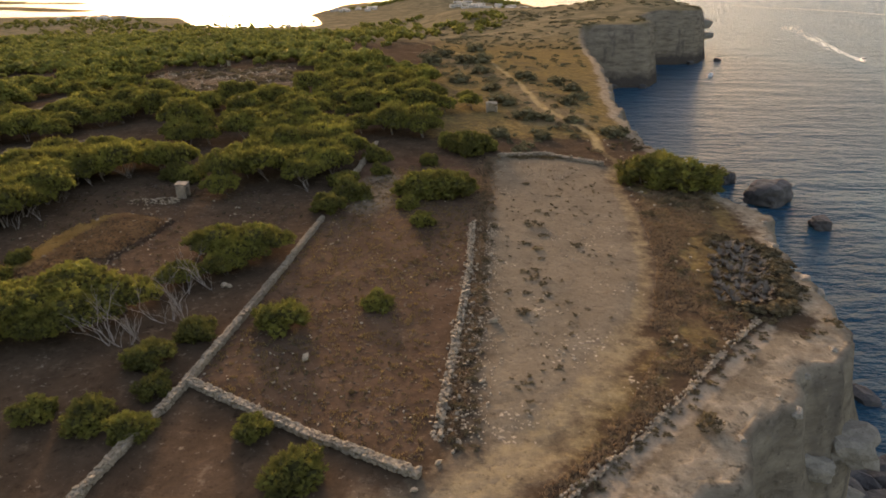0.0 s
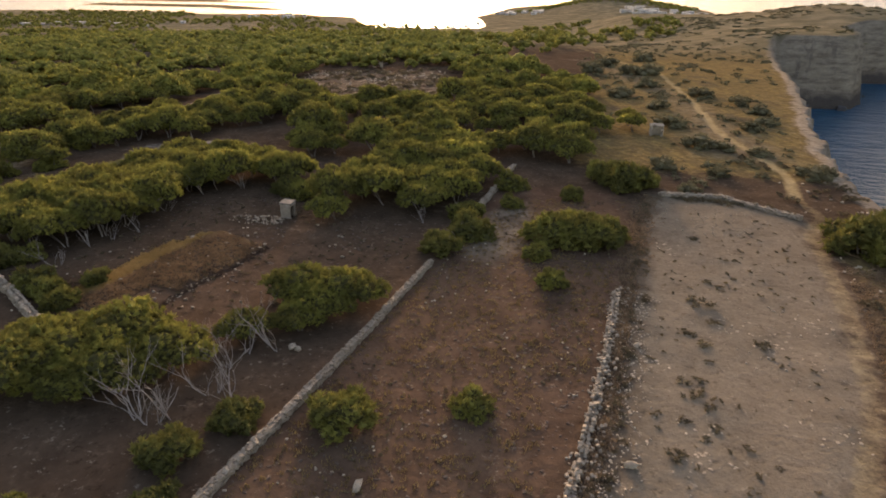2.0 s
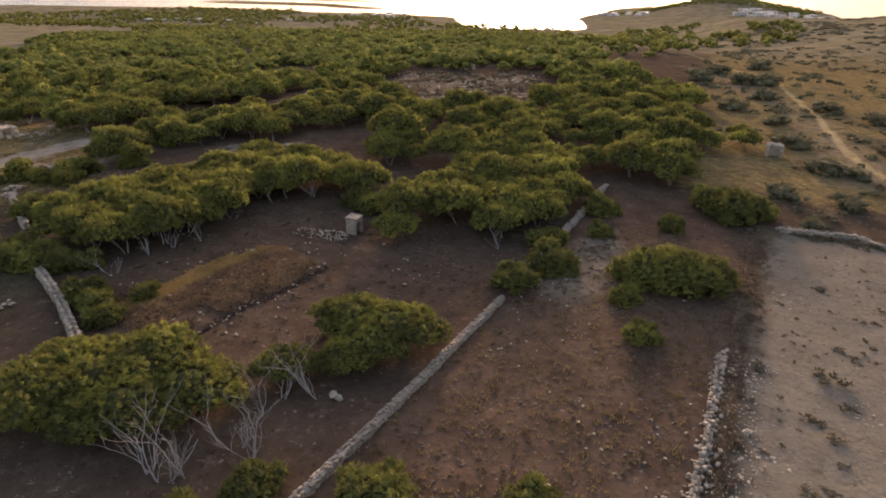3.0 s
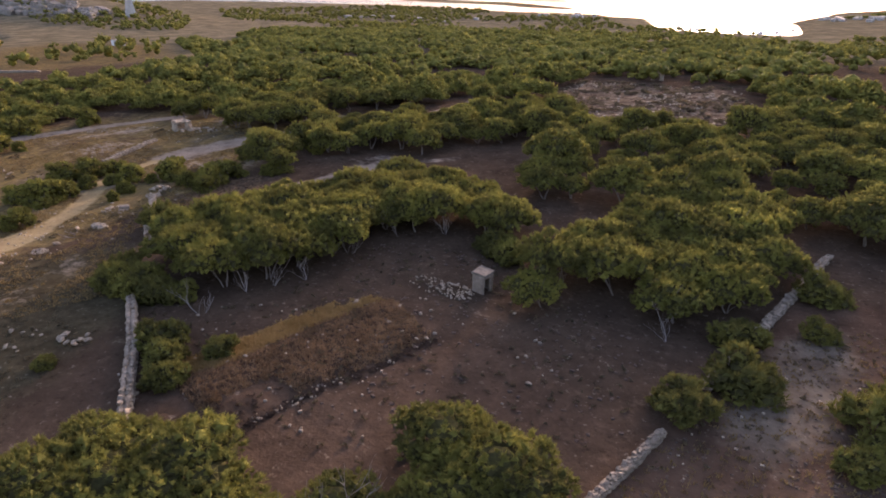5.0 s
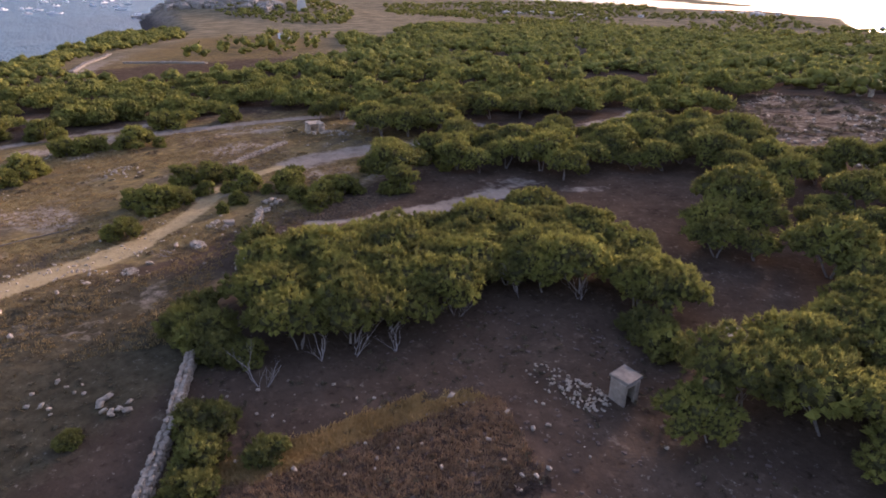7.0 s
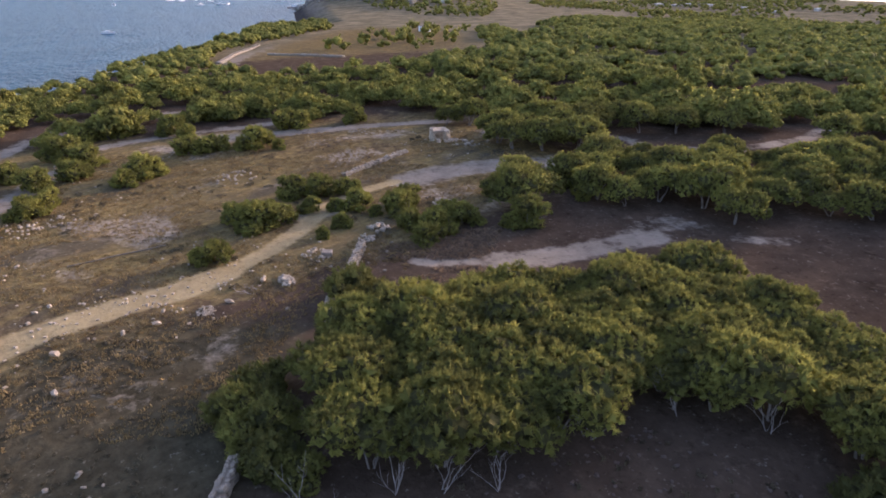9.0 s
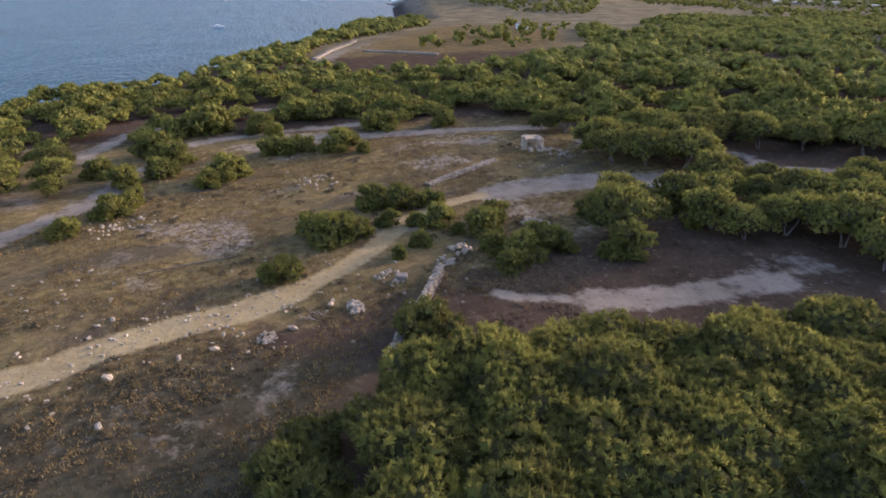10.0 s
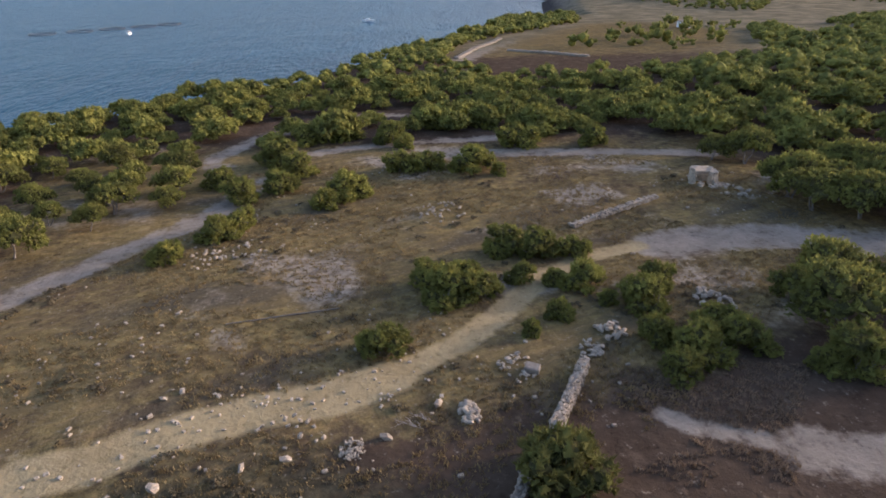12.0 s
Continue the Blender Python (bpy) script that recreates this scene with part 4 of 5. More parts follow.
ruin(-85.8, 68.0, 85, "ruined limestone shelter with a slipped roof slab", [
    ("roof_slab", -0.1, 0.1, 1.35, 2.2, 1.3, 0.3, 12, 14), ("wall_block", 0.95, -0.4, 0, 0.8, 0.7, 1.5, 4, 16), ("wall_block", -1.0, -0.3, 0, 0.6, 0.7, 1.45, -5, -12),
    ("wall_block", 0, 0.75, 0, 2.1, 0.5, 1.4, 0, 0), ("fallen_block", -0.5, -1.2, 0, 0.7, 0.5, 0.5, 14, 40), ("fallen_block", 1.5, -1.1, 0, 0.9, 0.6, 0.5, -12, 15), ("fallen_block", 0.4, -1.5, 0, 0.5, 0.4, 0.4, 20, 70)], 0.9)
ruin(7.1, 91.0, 0, "small pale roofless stone shelter in scrub", [
    ("wall_block", 0, 0.5, 0, 2.2, 0.4, 1.9, 0, 0), ("wall_block", -0.9, -0.2, 0, 0.4, 1.2, 1.8, 0, 0), ("wall_block", 0.95, -0.2, 0, 0.4, 1.2, 1.2, 0, 0), ("roof_slab", 0, 0.2, 1.75, 2.3, 1.2, 0.25, 5, 0)], 0.72)
ruin(-50.7, 149.0, 10, "two pale stone gate pillars in the woods", [
    ("pillar", -1.1, 0, 0, 0.9, 0.9, 2.6, 0, 0), ("pillar", 1.1, 0, 0, 0.9, 0.9, 2.6, 0, 0), ("lintel_stone", 0, 0, 2.0, 2.6, 0.9, 0.7, 0, 0)], 0.75)


pine(-19.4, 53.4, 0.8, 3, GROVE_PINES)


# ---- single stones ----
def stone(x, y, size, label="pale weathered field stone on dry soil", seed=0, flat=1.0):
    rnd = random.Random(int(x * 71 + y * 37) + seed)
    ob = tagged(new("field_stone", rnd.choice(STONES)), label, "stone", "field stones")
    ob.matrix_basis = pose(x, y, ground_z(x, y) + size * 0.18 * flat, rnd.uniform(-12, 12), rnd.uniform(-12, 12), rnd.uniform(0, 360)) @ Matrix.Diagonal((size, size * rnd.uniform(0.7, 1), size * flat, 1))
    return ob


for x, y, s in [(-7.1, 26.9, 0.75), (-17.5, 50.0, 0.35), (-22.2, 47.0, 0.4), (-27.9, 46.6, 0.55), (-25.6, 47.9, 0.45), (-24.2, 48.1, 0.4), (-24.0, 48.8, 0.4), (-24.6, 46.0, 0.35),
                (-29.6, 37.4, 0.4), (-28.0, 38.1, 0.4), (-27.7, 39.0, 0.45), (-22.2, 46.3, 0.4), (-22.2, 43.5, 0.4), (-17.8, 50.0, 0.35), (-51.0, 33.9, 0.6), (-55.8, 29.2, 0.45)]:
    stone(x, y, s * 0.66)
for x, y, s in [(-51.4, 35.6, 0.45), (-56.3, 29.9, 0.35), (-52.5, 39.6, 0.5), (-50.1, 30.8, 0.5), (-46.2, 31.2, 0.4), (-54.6, 41.9, 0.5), (-3.6, 33.6, 0.3),
                (-13.9, 35.0, 0.6), (-13.6, 34.9, 0.4), (-16.0, 46.5, 0.3), (3.4, 40.0, 0.4), (2.9, 30.8, 0.5), (1.9, 25.0, 0.3), (-0.2, 19.4, 0.28), (-1.1, 17.9, 0.3)]:
    stone(x, y, s)
squared = tagged(new("squared_block", box_mesh("squared_block", 0.75, 0.55, 0.4, PLASTER, 0.05)), "pale squared limestone block lying on rubble", "stone")
squared.matrix_basis = pose(-56.9, 46.6, ground_z(-56.9, 46.6) - 0.04, 3, 4, 70)


def pile(x, y, radius, count, label, size=0.3, seed=0):
    """A heap of loose stones."""
    rnd = random.Random(seed + int(x * 13 - y * 7))
    heap = tagged(new("stone_pile"), label, "stone pile")
    heap.location = (x, y, ground_z(x, y))
    z0 = heap.location.z
    for i in range(count):
        a, r = rnd.uniform(0, math.tau), radius * math.sqrt(rnd.random())
        s = size * rnd.uniform(0.5, 1.4)
        px, py = r * math.cos(a), r * math.sin(a) * 0.7
        pz = ground_z(x + px, y + py) - z0 + max(0, (1 - r / radius)) * radius * 0.18 + s * 0.15
        part("loose_stone", rnd.choice(STONES), heap, pose(px, py, pz, rnd.uniform(-30, 30), rnd.uniform(-30, 30), rnd.uniform(0, 360)) @ Matrix.Diagonal((s, s, s, 1)))
    return heap


pile(-53.8, 43.2, 0.75, 34, "heap of pale stones in dry grass", 0.28)
pile(-57.3, 45.9, 1.4, 40, "scattered pale rubble beside a wall end", 0.2)
pile(-51.9, 38.2, 0.8, 90, "patch of white broken rubble in grass", 0.12)
pile(-53.2, 35.2, 1.8, 16, "scattered pale stones along the path", 0.2)
pile(-24.5, 51.6, 1.3, 110, "tumbled pale rubble beside the hut", 0.14)
pile(-26.3, 51.2, 1.3, 40, "tumbled pale rubble beside the hut", 0.13)
pile(-23.3, 61.5, 1.1, 24, "pale rubble heap between the pines", 0.35)
pile(-36.0, 34.3, 1.0, 12, "few large pale boulders in grass", 0.3)
pile(-38.5, 32.5, 1.8, 12, "scattered pale boulders in grass", 0.22)
pile(-63.6, 54.8, 1.6, 40, "grey rubble heap beside bushes", 0.35)
pile(-63.0, 58.6, 1.8, 36, "grey rubble heap beside bushes", 0.35)
pile(-58.6, 50.0, 0.9, 24, "collapsed end of the stone wall", 0.3)
pile(-60.2, 51.6, 1.2, 30, "dark collapsed rubble by a wall end", 0.3)
pile(-72.2, 26.2, 2.0, 34, "line of pale stones in the dry grass", 0.24)
pile(-73.8, 29.0, 1.8, 24, "pale loose stones in the dry grass", 0.24)
pile(-80.5, 43.5, 3.0, 40, "pale loose stones in the dry grass", 0.26)
pile(-83.0, 69.5, 2.0, 18, "pale fallen stones beside the ruin", 0.45)
pile(-9.0, 50.2, 0.8, 14, "few fallen wall stones under a bush", 0.3)


# ---- bushes and single trees ----
for x, y, r in [(-9.2, 30.2, 1.35), (-3.9, 32.6, 0.85), (-15.5, 21.8, 1.0), (-13.4, 21.2, 0.85), (-8.2, 21.2, 0.75), (-5.8, 18.4, 1.1), (-13.4, 28.9, 1.0), (-18.1, 22.2, 0.85), (-14.9, 26.3, 1.1), (-13.6, 24.0, 0.8),
                (-2.3, 53.2, 1.9), (0.2, 53.4, 2.0), (1.3, 54.9, 1.6), (-1.2, 55.2, 1.7), (-1.6, 45.8, 0.95), (-1.4, 63.4, 1.0), (-8.2, 52.9, 1.6), (-9.7, 49.2, 1.35), (-9.6, 56.6, 1.3), (-7.1, 65.2, 1.4), (-6.3, 60.2, 0.9), (-3.0, 49.8, 0.9)]:
    bush(x, y, r * 1.08, 0.84, kind=ROUND_BUSHES)
for x, y, r in [(3.1, 67.6, 2.0), (1.4, 69.6, 1.6), (5.0, 69.0, 1.2), (-30.3, 36.3, 1.0), (-29.0, 38.4, 0.8), (-32.2, 37.1, 1.2), (-28.8, 35.5, 0.9), (-34.6, 32.4, 0.5), (-26.0, 58.0, 1.3), (-24.4, 57.4, 1.2)]:
    bush(x, y, r * 1.05, 0.95, kind=ROUND_BUSHES)
bush(-49.7, 46.4, 1.75, 0.9, "round dense evergreen bush at the wall end", 0, ROUND_BUSHES)
for x, y, r in [(-42.0, 39.8, 1.3), (-40.6, 38.9, 1.4), (-38.8, 39.4, 1.4), (-37.0, 39.3, 1.15), (-35.9, 40.3, 0.95)]:
    bush(x, y, r, 1.0, "dark dense evergreen bush at the grove edge", 0, ROUND_BUSHES)
for x, y, r in [(19.4, 57.2, 2.6), (21.8, 56.0, 2.8), (24.2, 55.8, 2.2), (21.2, 58.4, 2.6)]:
    bush(x, y, r, 0.8, "broad dense evergreen thicket above the cliff", 0, ROUND_BUSHES)
for x, y, r in [(-59.4, 39.3, 1.39), (-59.5, 38.4, 0.78), (-65.0, 43.0, 1.9), (-65.4, 44.7, 1.63), (-67.2, 42.1, 1.51), (-67.7, 44.2, 1.34), (-72.1, 47.5, 1.68), (-70.9, 49.7, 1.65), (-71.1, 52.2, 1.25), (-67.3, 47.8, 1.1), (-66.0, 51.4, 1.55), (-66.7, 49.8, 0.9), (-62.2, 49.2, 0.9), (-60.4, 47.2, 0.65),
                (-62.9, 54.2, 1.7), (-65.5, 56.0, 1.31), (-63.6, 52.4, 0.71), (-58.9, 53.5, 1.11), (-57.3, 55.1, 1.6), (-55.9, 53.7, 1.17), (-58.1, 57.9, 1.56), (-59.7, 57.1, 1.31), (-55.7, 62.3, 1.85), (-55.8, 60.7, 0.89), (-63.1, 63.5, 1.44), (-62.3, 70.5, 2.1), (-58.9, 69.7, 1.32)]:
    bush(x, y, r * 0.88, 0.98 - 0.08 * r, "rounded green evergreen bush beside the path")
for x, y, r in [(-72.2, 23.6, 1.4), (-76.2, 26.0, 1.6), (-78.4, 27.1, 1.6), (-85.8, 35.3, 2.2), (-83.3, 33.3, 1.4), (-88.3, 28.8, 1.9), (-93.1, 29.2, 2.0), (-85.3, 25.5, 1.8), (-90.0, 22.5, 1.7), (-97.2, 26.8, 2.5), (-106.2, 28.7, 2.1),
                (-108.8, 33.3, 2.8), (-106.1, 38.4, 2.3), (-93.7, 40.1, 2.0), (-93.7, 42.8, 1.8), (-92.9, 47.1, 2.5), (-91.2, 49.7, 0.94), (-103.0, 40.2, 1.37), (-101.9, 53.4, 2.5), (-101.2, 62.0, 2.0), (-112.9, 44.4, 2.6), (-112.5, 50.5, 2.4)]:
    bush(x, y, r * 0.88, 0.98 - 0.08 * r, "rounded green evergreen bush in dry grass")
for x, y, s in [(-23.0, 30.6, 0.95), (-21.2, 32.2, 0.95), (-18.4, 31.6, 0.85), (-19.8, 29.4, 0.9), (-24.0, 28.4, 0.9), (-21.8, 28.6, 0.85), (-13.6, 38.6, 0.9), (-12.4, 39.8, 0.85), (-15.2, 39.4, 0.95), (-14.2, 36.6, 0.6), (-16.2, 35.4, 0.6), (-22.6, 32.6, 0.8), (-25.2, 30.4, 0.8)]:
    pine(x, y, s, 0, NEAR_PINES)
for x, y, s in [(-58.8, 63.8, 1.15), (-64.0, 66.5, 1.0), (-62.1, 70.1, 1.05), (-62.4, 73.0, 1.05), (-91.3, 74.9, 1.3), (-93.2, 72.3, 0.95), (-48.3, 75.6, 0.85), (-80.7, 73.1, 0.85),
                (-30.5, 72.0, 1.2), (-29.0, 69.6, 1.1)]:
    pine(x, y, s)

for x, y in scatter([(-77.9, 71), (-74.2, 75.5), (-70.5, 79.8), (-82.5, 88), (-87.3, 81.5), (-88, 77)], 3.0, 61):
    pine(x, y, 1.2)

DEAD = [trunk_mesh(140 + s, 2.3, 2.6, 0.8, DEADWOOD, 0.05, 2, 2, 4) for s in range(4)]
for i, (x, y, s) in enumerate([(-16.5, 27.6, 1.0), (-16.0, 28.2, 0.9), (-17.2, 27.8, 0.95), (-14.3, 29.6, 0.9), (-15.2, 30.2, 0.9), (-14.2, 34.4, 1.0), (-15.6, 33.6, 0.9), (-15.7, 32.2, 0.8), (-33.2, 40.0, 0.7), (-33.6, 43.0, 0.7), (-33.0, 44.6, 0.65),
                               (-32.2, 46.4, 0.65), (-33.2, 51.0, 0.65), (-32.6, 55.2, 0.65), (-30.2, 57.8, 0.7), (-12.4, 54.2, 0.65)]):
    dead = tagged(new("bare_tree"), "leaning bare tree with bleached grey branches", "tree", "bare leaning trees")
    dead.matrix_basis = pose(x, y, ground_z(x, y), 0, 0, DOWNWIND + 14 * (i % 3 - 1)) @ Matrix.Diagonal((s, s, s, 1))
    part("bare_trunk", DEAD[i % 4], dead)


# ---- a pipe in the grass ----
bm = bmesh.new()
tube(bm, [Vector((-62.7 - 1.7 * k / 8, 30.2 + 6.2 * k / 8, ground_z(-62.7 - 1.7 * k / 8, 30.2 + 6.2 * k / 8) + 0.06)) for k in range(9)], [0.045] * 9, 6)
tagged(new("water_pipe", from_bm("water_pipe", bm, SLAB)), "long pale pipe lying in dry grass", "pipe")


# ---- low scrub ----
def scrub(x, y, r, label="low dark dry shrub on pale dust", tall=1.0, meshes=None):
    rnd = random.Random(int(x * 50 + y * 31))
    ob = tagged(new("low_shrub", rnd.choice(meshes or LOW_SCRUB)), label, "shrub", "low dry shrubs")
    ob.matrix_basis = pose(x, y, ground_z(x, y) - 0.05, 0, 0, rnd.uniform(0, 360)) @ Matrix.Diagonal((r, r * rnd.uniform(0.5, 0.9), r * tall, 1))


for x, y, r in [(7.9, 56.4, 0.45), (7.2, 45.6, 0.8), (9.9, 41.7, 0.55), (5.9, 26.2, 0.3), (6.3, 42.0, 0.4), (6.8, 41.0, 0.5), (5.9, 42.1, 0.4), (6.5, 34.0, 0.35), (4.7, 31.8, 0.55), (6.4, 35.4, 0.35), (4.0, 39.0, 0.3),
                (8.6, 32.1, 0.2), (10.3, 53.0, 0.3), (4.0, 24.9, 0.25), (5.5, 37.2, 0.4), (6.2, 37.6, 0.4), (5.2, 34.2, 0.35), (5.9, 36.2, 0.4), (6.9, 39.4, 0.3), (7.6, 43.6, 0.45), (6.0, 33.2, 0.3), (8.0, 49.0, 0.4)]:
    scrub(x, y, r * 1.45, tall=0.42)
for x, y, r in [(8.9, 181, 4.5), (8.7, 149, 4), (4.8, 149, 4), (7.7, 131, 3), (16, 123, 3), (8.5, 110, 2.6), (9.3, 97, 3.0), (11.5, 86, 2.6), (14, 84.6, 2), (19, 97, 2.4), (12.2, 74.6, 1.6), (20.9, 76, 2.2), (8.7, 68.3, 1.6), (6.8, 76, 2),
                (20.9, 116, 3), (22.3, 109, 2.2), (22.6, 77.8, 1.8), (21.6, 101, 2.2), (17.5, 84, 1.6), (3.0, 120, 3), (-3, 150, 4), (0, 165, 4)]:
    scrub(x, y, r, "low dark heath shrub on the cliff top", 0.62, HEATH_SHRUBS)


def strewn(name, label, category, meshes, material, spots, size, sink, flat=(0.8, 1.2), seed=5, floor=-99.0):
    """Many small pieces over the ground as one thing that nobody could count."""
    rnd = random.Random(seed)
    pieces = []
    for x, y in spots:
        s = rnd.uniform(*size)
        pieces.append((rnd.choice(meshes), pose(x, y, max(ground_z(x, y), floor) - sink * s, 0, 0, rnd.uniform(0, 360)) @ Matrix.Diagonal((s, s * rnd.uniform(0.7, 1), s * rnd.uniform(*flat), 1))))
    return tagged(new(name, merged(name, pieces, material)), label, category, kind="stuff")


def tuft_mesh(seed, material, blades=9, tall=0.17):
    rnd = random.Random(seed)
    v, f = [], []
    for i in range(blades):
        a, r, l = rnd.uniform(0, math.tau), rnd.uniform(0.2, 1.0) * tall, tall * rnd.uniform(0.6, 1.2)
        w = 0.045
        b = len(v)
        px, py = rnd.uniform(-.2, .2), rnd.uniform(-.2, .2)
        v += [(px - w * math.sin(a), py + w * math.cos(a), -0.03), (px + w * math.sin(a), py - w * math.cos(a), -0.03), (px + r * math.cos(a), py + r * math.sin(a), l)]
        f.append((b, b + 1, b + 2))
    return mesh_from("tuft", v, f, material)


def spots(poly, count, seed, clump=0.5, cell=6):
    """Places strewn in an outline, thicker where the noise is high, off the lanes."""
    gen = np.random.RandomState(seed)
    xs, ys = np.array(poly)[:, 0], np.array(poly)[:, 1]
    p = np.stack([gen.uniform(xs.min(), xs.max(), count * 5), gen.uniform(ys.min(), ys.max(), count * 5)], 1)
    ok = (polygon_distance(p[:, 0], p[:, 1], poly) < 0) & (fbm(p[:, 0], p[:, 1], cell, 2, seed) > clump)
    for line, half, strong in ALL_LANES:
        ok &= line_distance(p[:, 0], p[:, 1], line) > half
    return [tuple(map(float, q)) for q in p[ok][:count]]


GRASSLAND = [(-46, 20), (-50, 12), (-66, 14), (-80, 24), (-95, 24), (-98, 60), (-88, 74), (-74, 74), (-62, 62), (-52, 51), (-50, 44), (-40, 38)]
RED_FIELD = [(-12, 24.5), (-1, 19), (2, 46), (3, 64), (-7, 62), (-9.5, 46)]
RIM = [(10, 20), (15, 23), (22, 30), (23.5, 36), (25.5, 47), (24.5, 64), (22, 84), (15, 84), (17.5, 62), (16, 40), (8, 22)]
CLIFF_CHUNKS = [stone_mesh("outcrop", 400 + s, CLIFF_ROCK, 1.2, 0.9, 0.8, 3, 0.6, 1.25) for s in range(5)]
TUFTS = [tuft_mesh(200 + s, STRAW) for s in range(4)]
WEED_TUFTS = [tuft_mesh(210 + s, WEEDS, 11, 0.2) for s in range(4)]
strewn("dry_grass", "thin straw-coloured dry grass over the slope", "grass", TUFTS, STRAW, spots(GRASSLAND, 17000, 3, 0.42), (0.35, 0.95), 0)
strewn("dry_grass", "rust-brown dead weeds between track and cliff rim", "grass", WEED_TUFTS, WEEDS, spots([(2.5, 15.5), (4.8, 17.6), (9.5, 22.3), (16.4, 29.4), (17.5, 31.5), (16.3, 33), (16.8, 38), (18.2, 42.5), (22, 46), (23, 52), (18, 57), (17, 52), (15.6, 44), (14, 36.5), (10.5, 28), (6, 21.5)], 6500, 24, 0.27, 3), (0.3, 0.75), 0)
strewn("dry_grass", "rust-brown dry grass below the bushes", "grass", WEED_TUFTS, WEEDS, spots([(-46, 38), (-50, 46), (-58, 52), (-56, 60), (-44, 52), (-42, 42)], 1400, 25, 0.5, 4), (0.35, 0.85), 0)
strewn("dry_scrub", "dark scrub along the half-buried kerb", "scrub", LOW_SCRUB, SCRUB, [(x + 0.35 + dx, y - 0.3 + dy) for x, y in [(4.4 + 1.15 * k, 17.3 + 1.13 * k) for k in range(13)] for dx, dy in np.random.RandomState(int(x * 10)).normal(size=(5, 2)) * (0.35, 0.3)], (0.15, 0.4), 0.05, (0.4, 0.7))
def along_line(line, count, seed, spread, shift=0.0):
    """Places strewn along a line, spread by a bell curve across it."""
    gen = np.random.RandomState(seed)
    seg = [math.hypot(b[0] - a[0], b[1] - a[1]) for a, b in zip(line, line[1:])]
    cut = np.concatenate([[0], np.cumsum(seg)])
    at, off = gen.uniform(0, cut[-1], count), gen.normal(shift, spread, count)
    out = []
    for f, d in zip(at, off):
        k = min(int(np.searchsorted(cut, f, side="right")) - 1, len(seg) - 1)
        (ax, ay), (bx, by) = line[k], line[k + 1]
        u = (f - cut[k]) / seg[k]
        out.append((float(ax + (bx - ax) * u + (by - ay) / seg[k] * d), float(ay + (by - ay) * u - (bx - ax) / seg[k] * d)))
    return out


TUMBLED = [(-0.3, 20.8), (0.5, 27.3), (1.5, 35.0), (2.45, 46.5)]
strewn("loose_stones", "fallen stones spread beside the tumbled wall", "stones", WALL_STONES, WALL_STONE, along_line(TUMBLED, 420, 41, 0.22, 0.05), (0.06, 0.21), -0.12)
strewn("loose_stones", "pale pebbles on the strip between wall and dusty field", "stones", WALL_STONES, FIELD_STONE, along_line(TUMBLED, 900, 42, 0.55, 1.15), (0.03, 0.13), -0.1)
strewn("dry_grass", "rust-brown dead grass along the tumbled wall", "grass", WEED_TUFTS, WEEDS, along_line(TUMBLED, 1500, 43, 0.25, 0.6), (0.3, 0.8), 0)
strewn("dry_grass", "thin rusty grass beside the dusty field", "grass", WEED_TUFTS, WEEDS, along_line([(2.45, 46.5), (3.2, 54), (4.6, 66)], 900, 44, 0.5, 0.5), (0.3, 0.8), 0)
strewn("soil_clods", "dark clods and dung on the grazed red field", "clods", WALL_STONES, CLOD, spots(RED_FIELD, 1700, 45, 0.3, 4), (0.04, 0.17), -0.02, (0.5, 0.9))
strewn("soil_clods", "dark clods on the bare clearing soil", "clods", WALL_STONES, CLOD, spots([(-33, 46), (-33, 54), (-24, 58), (-13, 53), (-11, 46), (-13, 40), (-22, 38)], 500, 46, 0.35, 4), (0.05, 0.24), -0.02, (0.4, 0.8))
for side, line in (("upper", [(-28.6, 37.2), (-28.2, 39.2), (-28.0, 42.2), (-27.5, 44.9), (-26.8, 47.7)]), ("lower", [(-23.5, 36.1), (-23.3, 37.9), (-23.2, 39.7), (-22.5, 41.9), (-22.0, 46.7)])):
    gen = np.random.RandomState(int(-line[0][0] * 10))
    along = [(float(np.interp(f, range(len(line)), [p[0] for p in line]) + d), float(np.interp(f, range(len(line)), [p[1] for p in line]))) for f, d in zip(gen.uniform(0, len(line) - 1, 1000), gen.normal(0, 0.2, 1000))]
    strewn("loose_stones", "row of small stones along the " + side + " edge of the ploughed strip", "stones", WALL_STONES, FIELD_STONE, along[:48], (0.04, 0.17), -0.1)
    if side == "upper":
        strewn("dry_grass", "golden dry grass along the edge of the ploughed strip", "grass", TUFTS, GOLD, [(x - abs(d), y) for (x, y), d in zip(along, gen.normal(0.1, 0.45, 1000))], (0.5, 1.2), 0)
strewn("dry_grass", "rust-brown dead weeds on the ploughed strip", "grass", WEED_TUFTS, RUST, spots(STRIP, 3400, 4, 0.30, 3), (0.3, 0.8), 0)
# the row on the lower edge is added as the bank's dark shadow line
strewn("dry_scrub", "dark withered weeds filling the ploughed strip, with a row standing for its edge shadow", "weeds", TINY_SCRUB, BROWN_SCRUB, spots(STRIP, 330, 47, 0.40, 3) + along_line([(-23.4, 35.6), (-23.2, 39.2), (-22.0, 43.8), (-21.8, 46.7)], 260, 49, 0.16), (0.07, 0.2), 0.05, (0.5, 0.9))
strewn("dry_grass", "golden dry grass on the corner of the ploughed strip", "grass", TUFTS, GOLD, spots([(-29.8, 36.5), (-28.1, 36.2), (-27.2, 47.2), (-28.5, 47.9)], 2600, 48, 0.3, 3), (0.5, 1.3), 0)
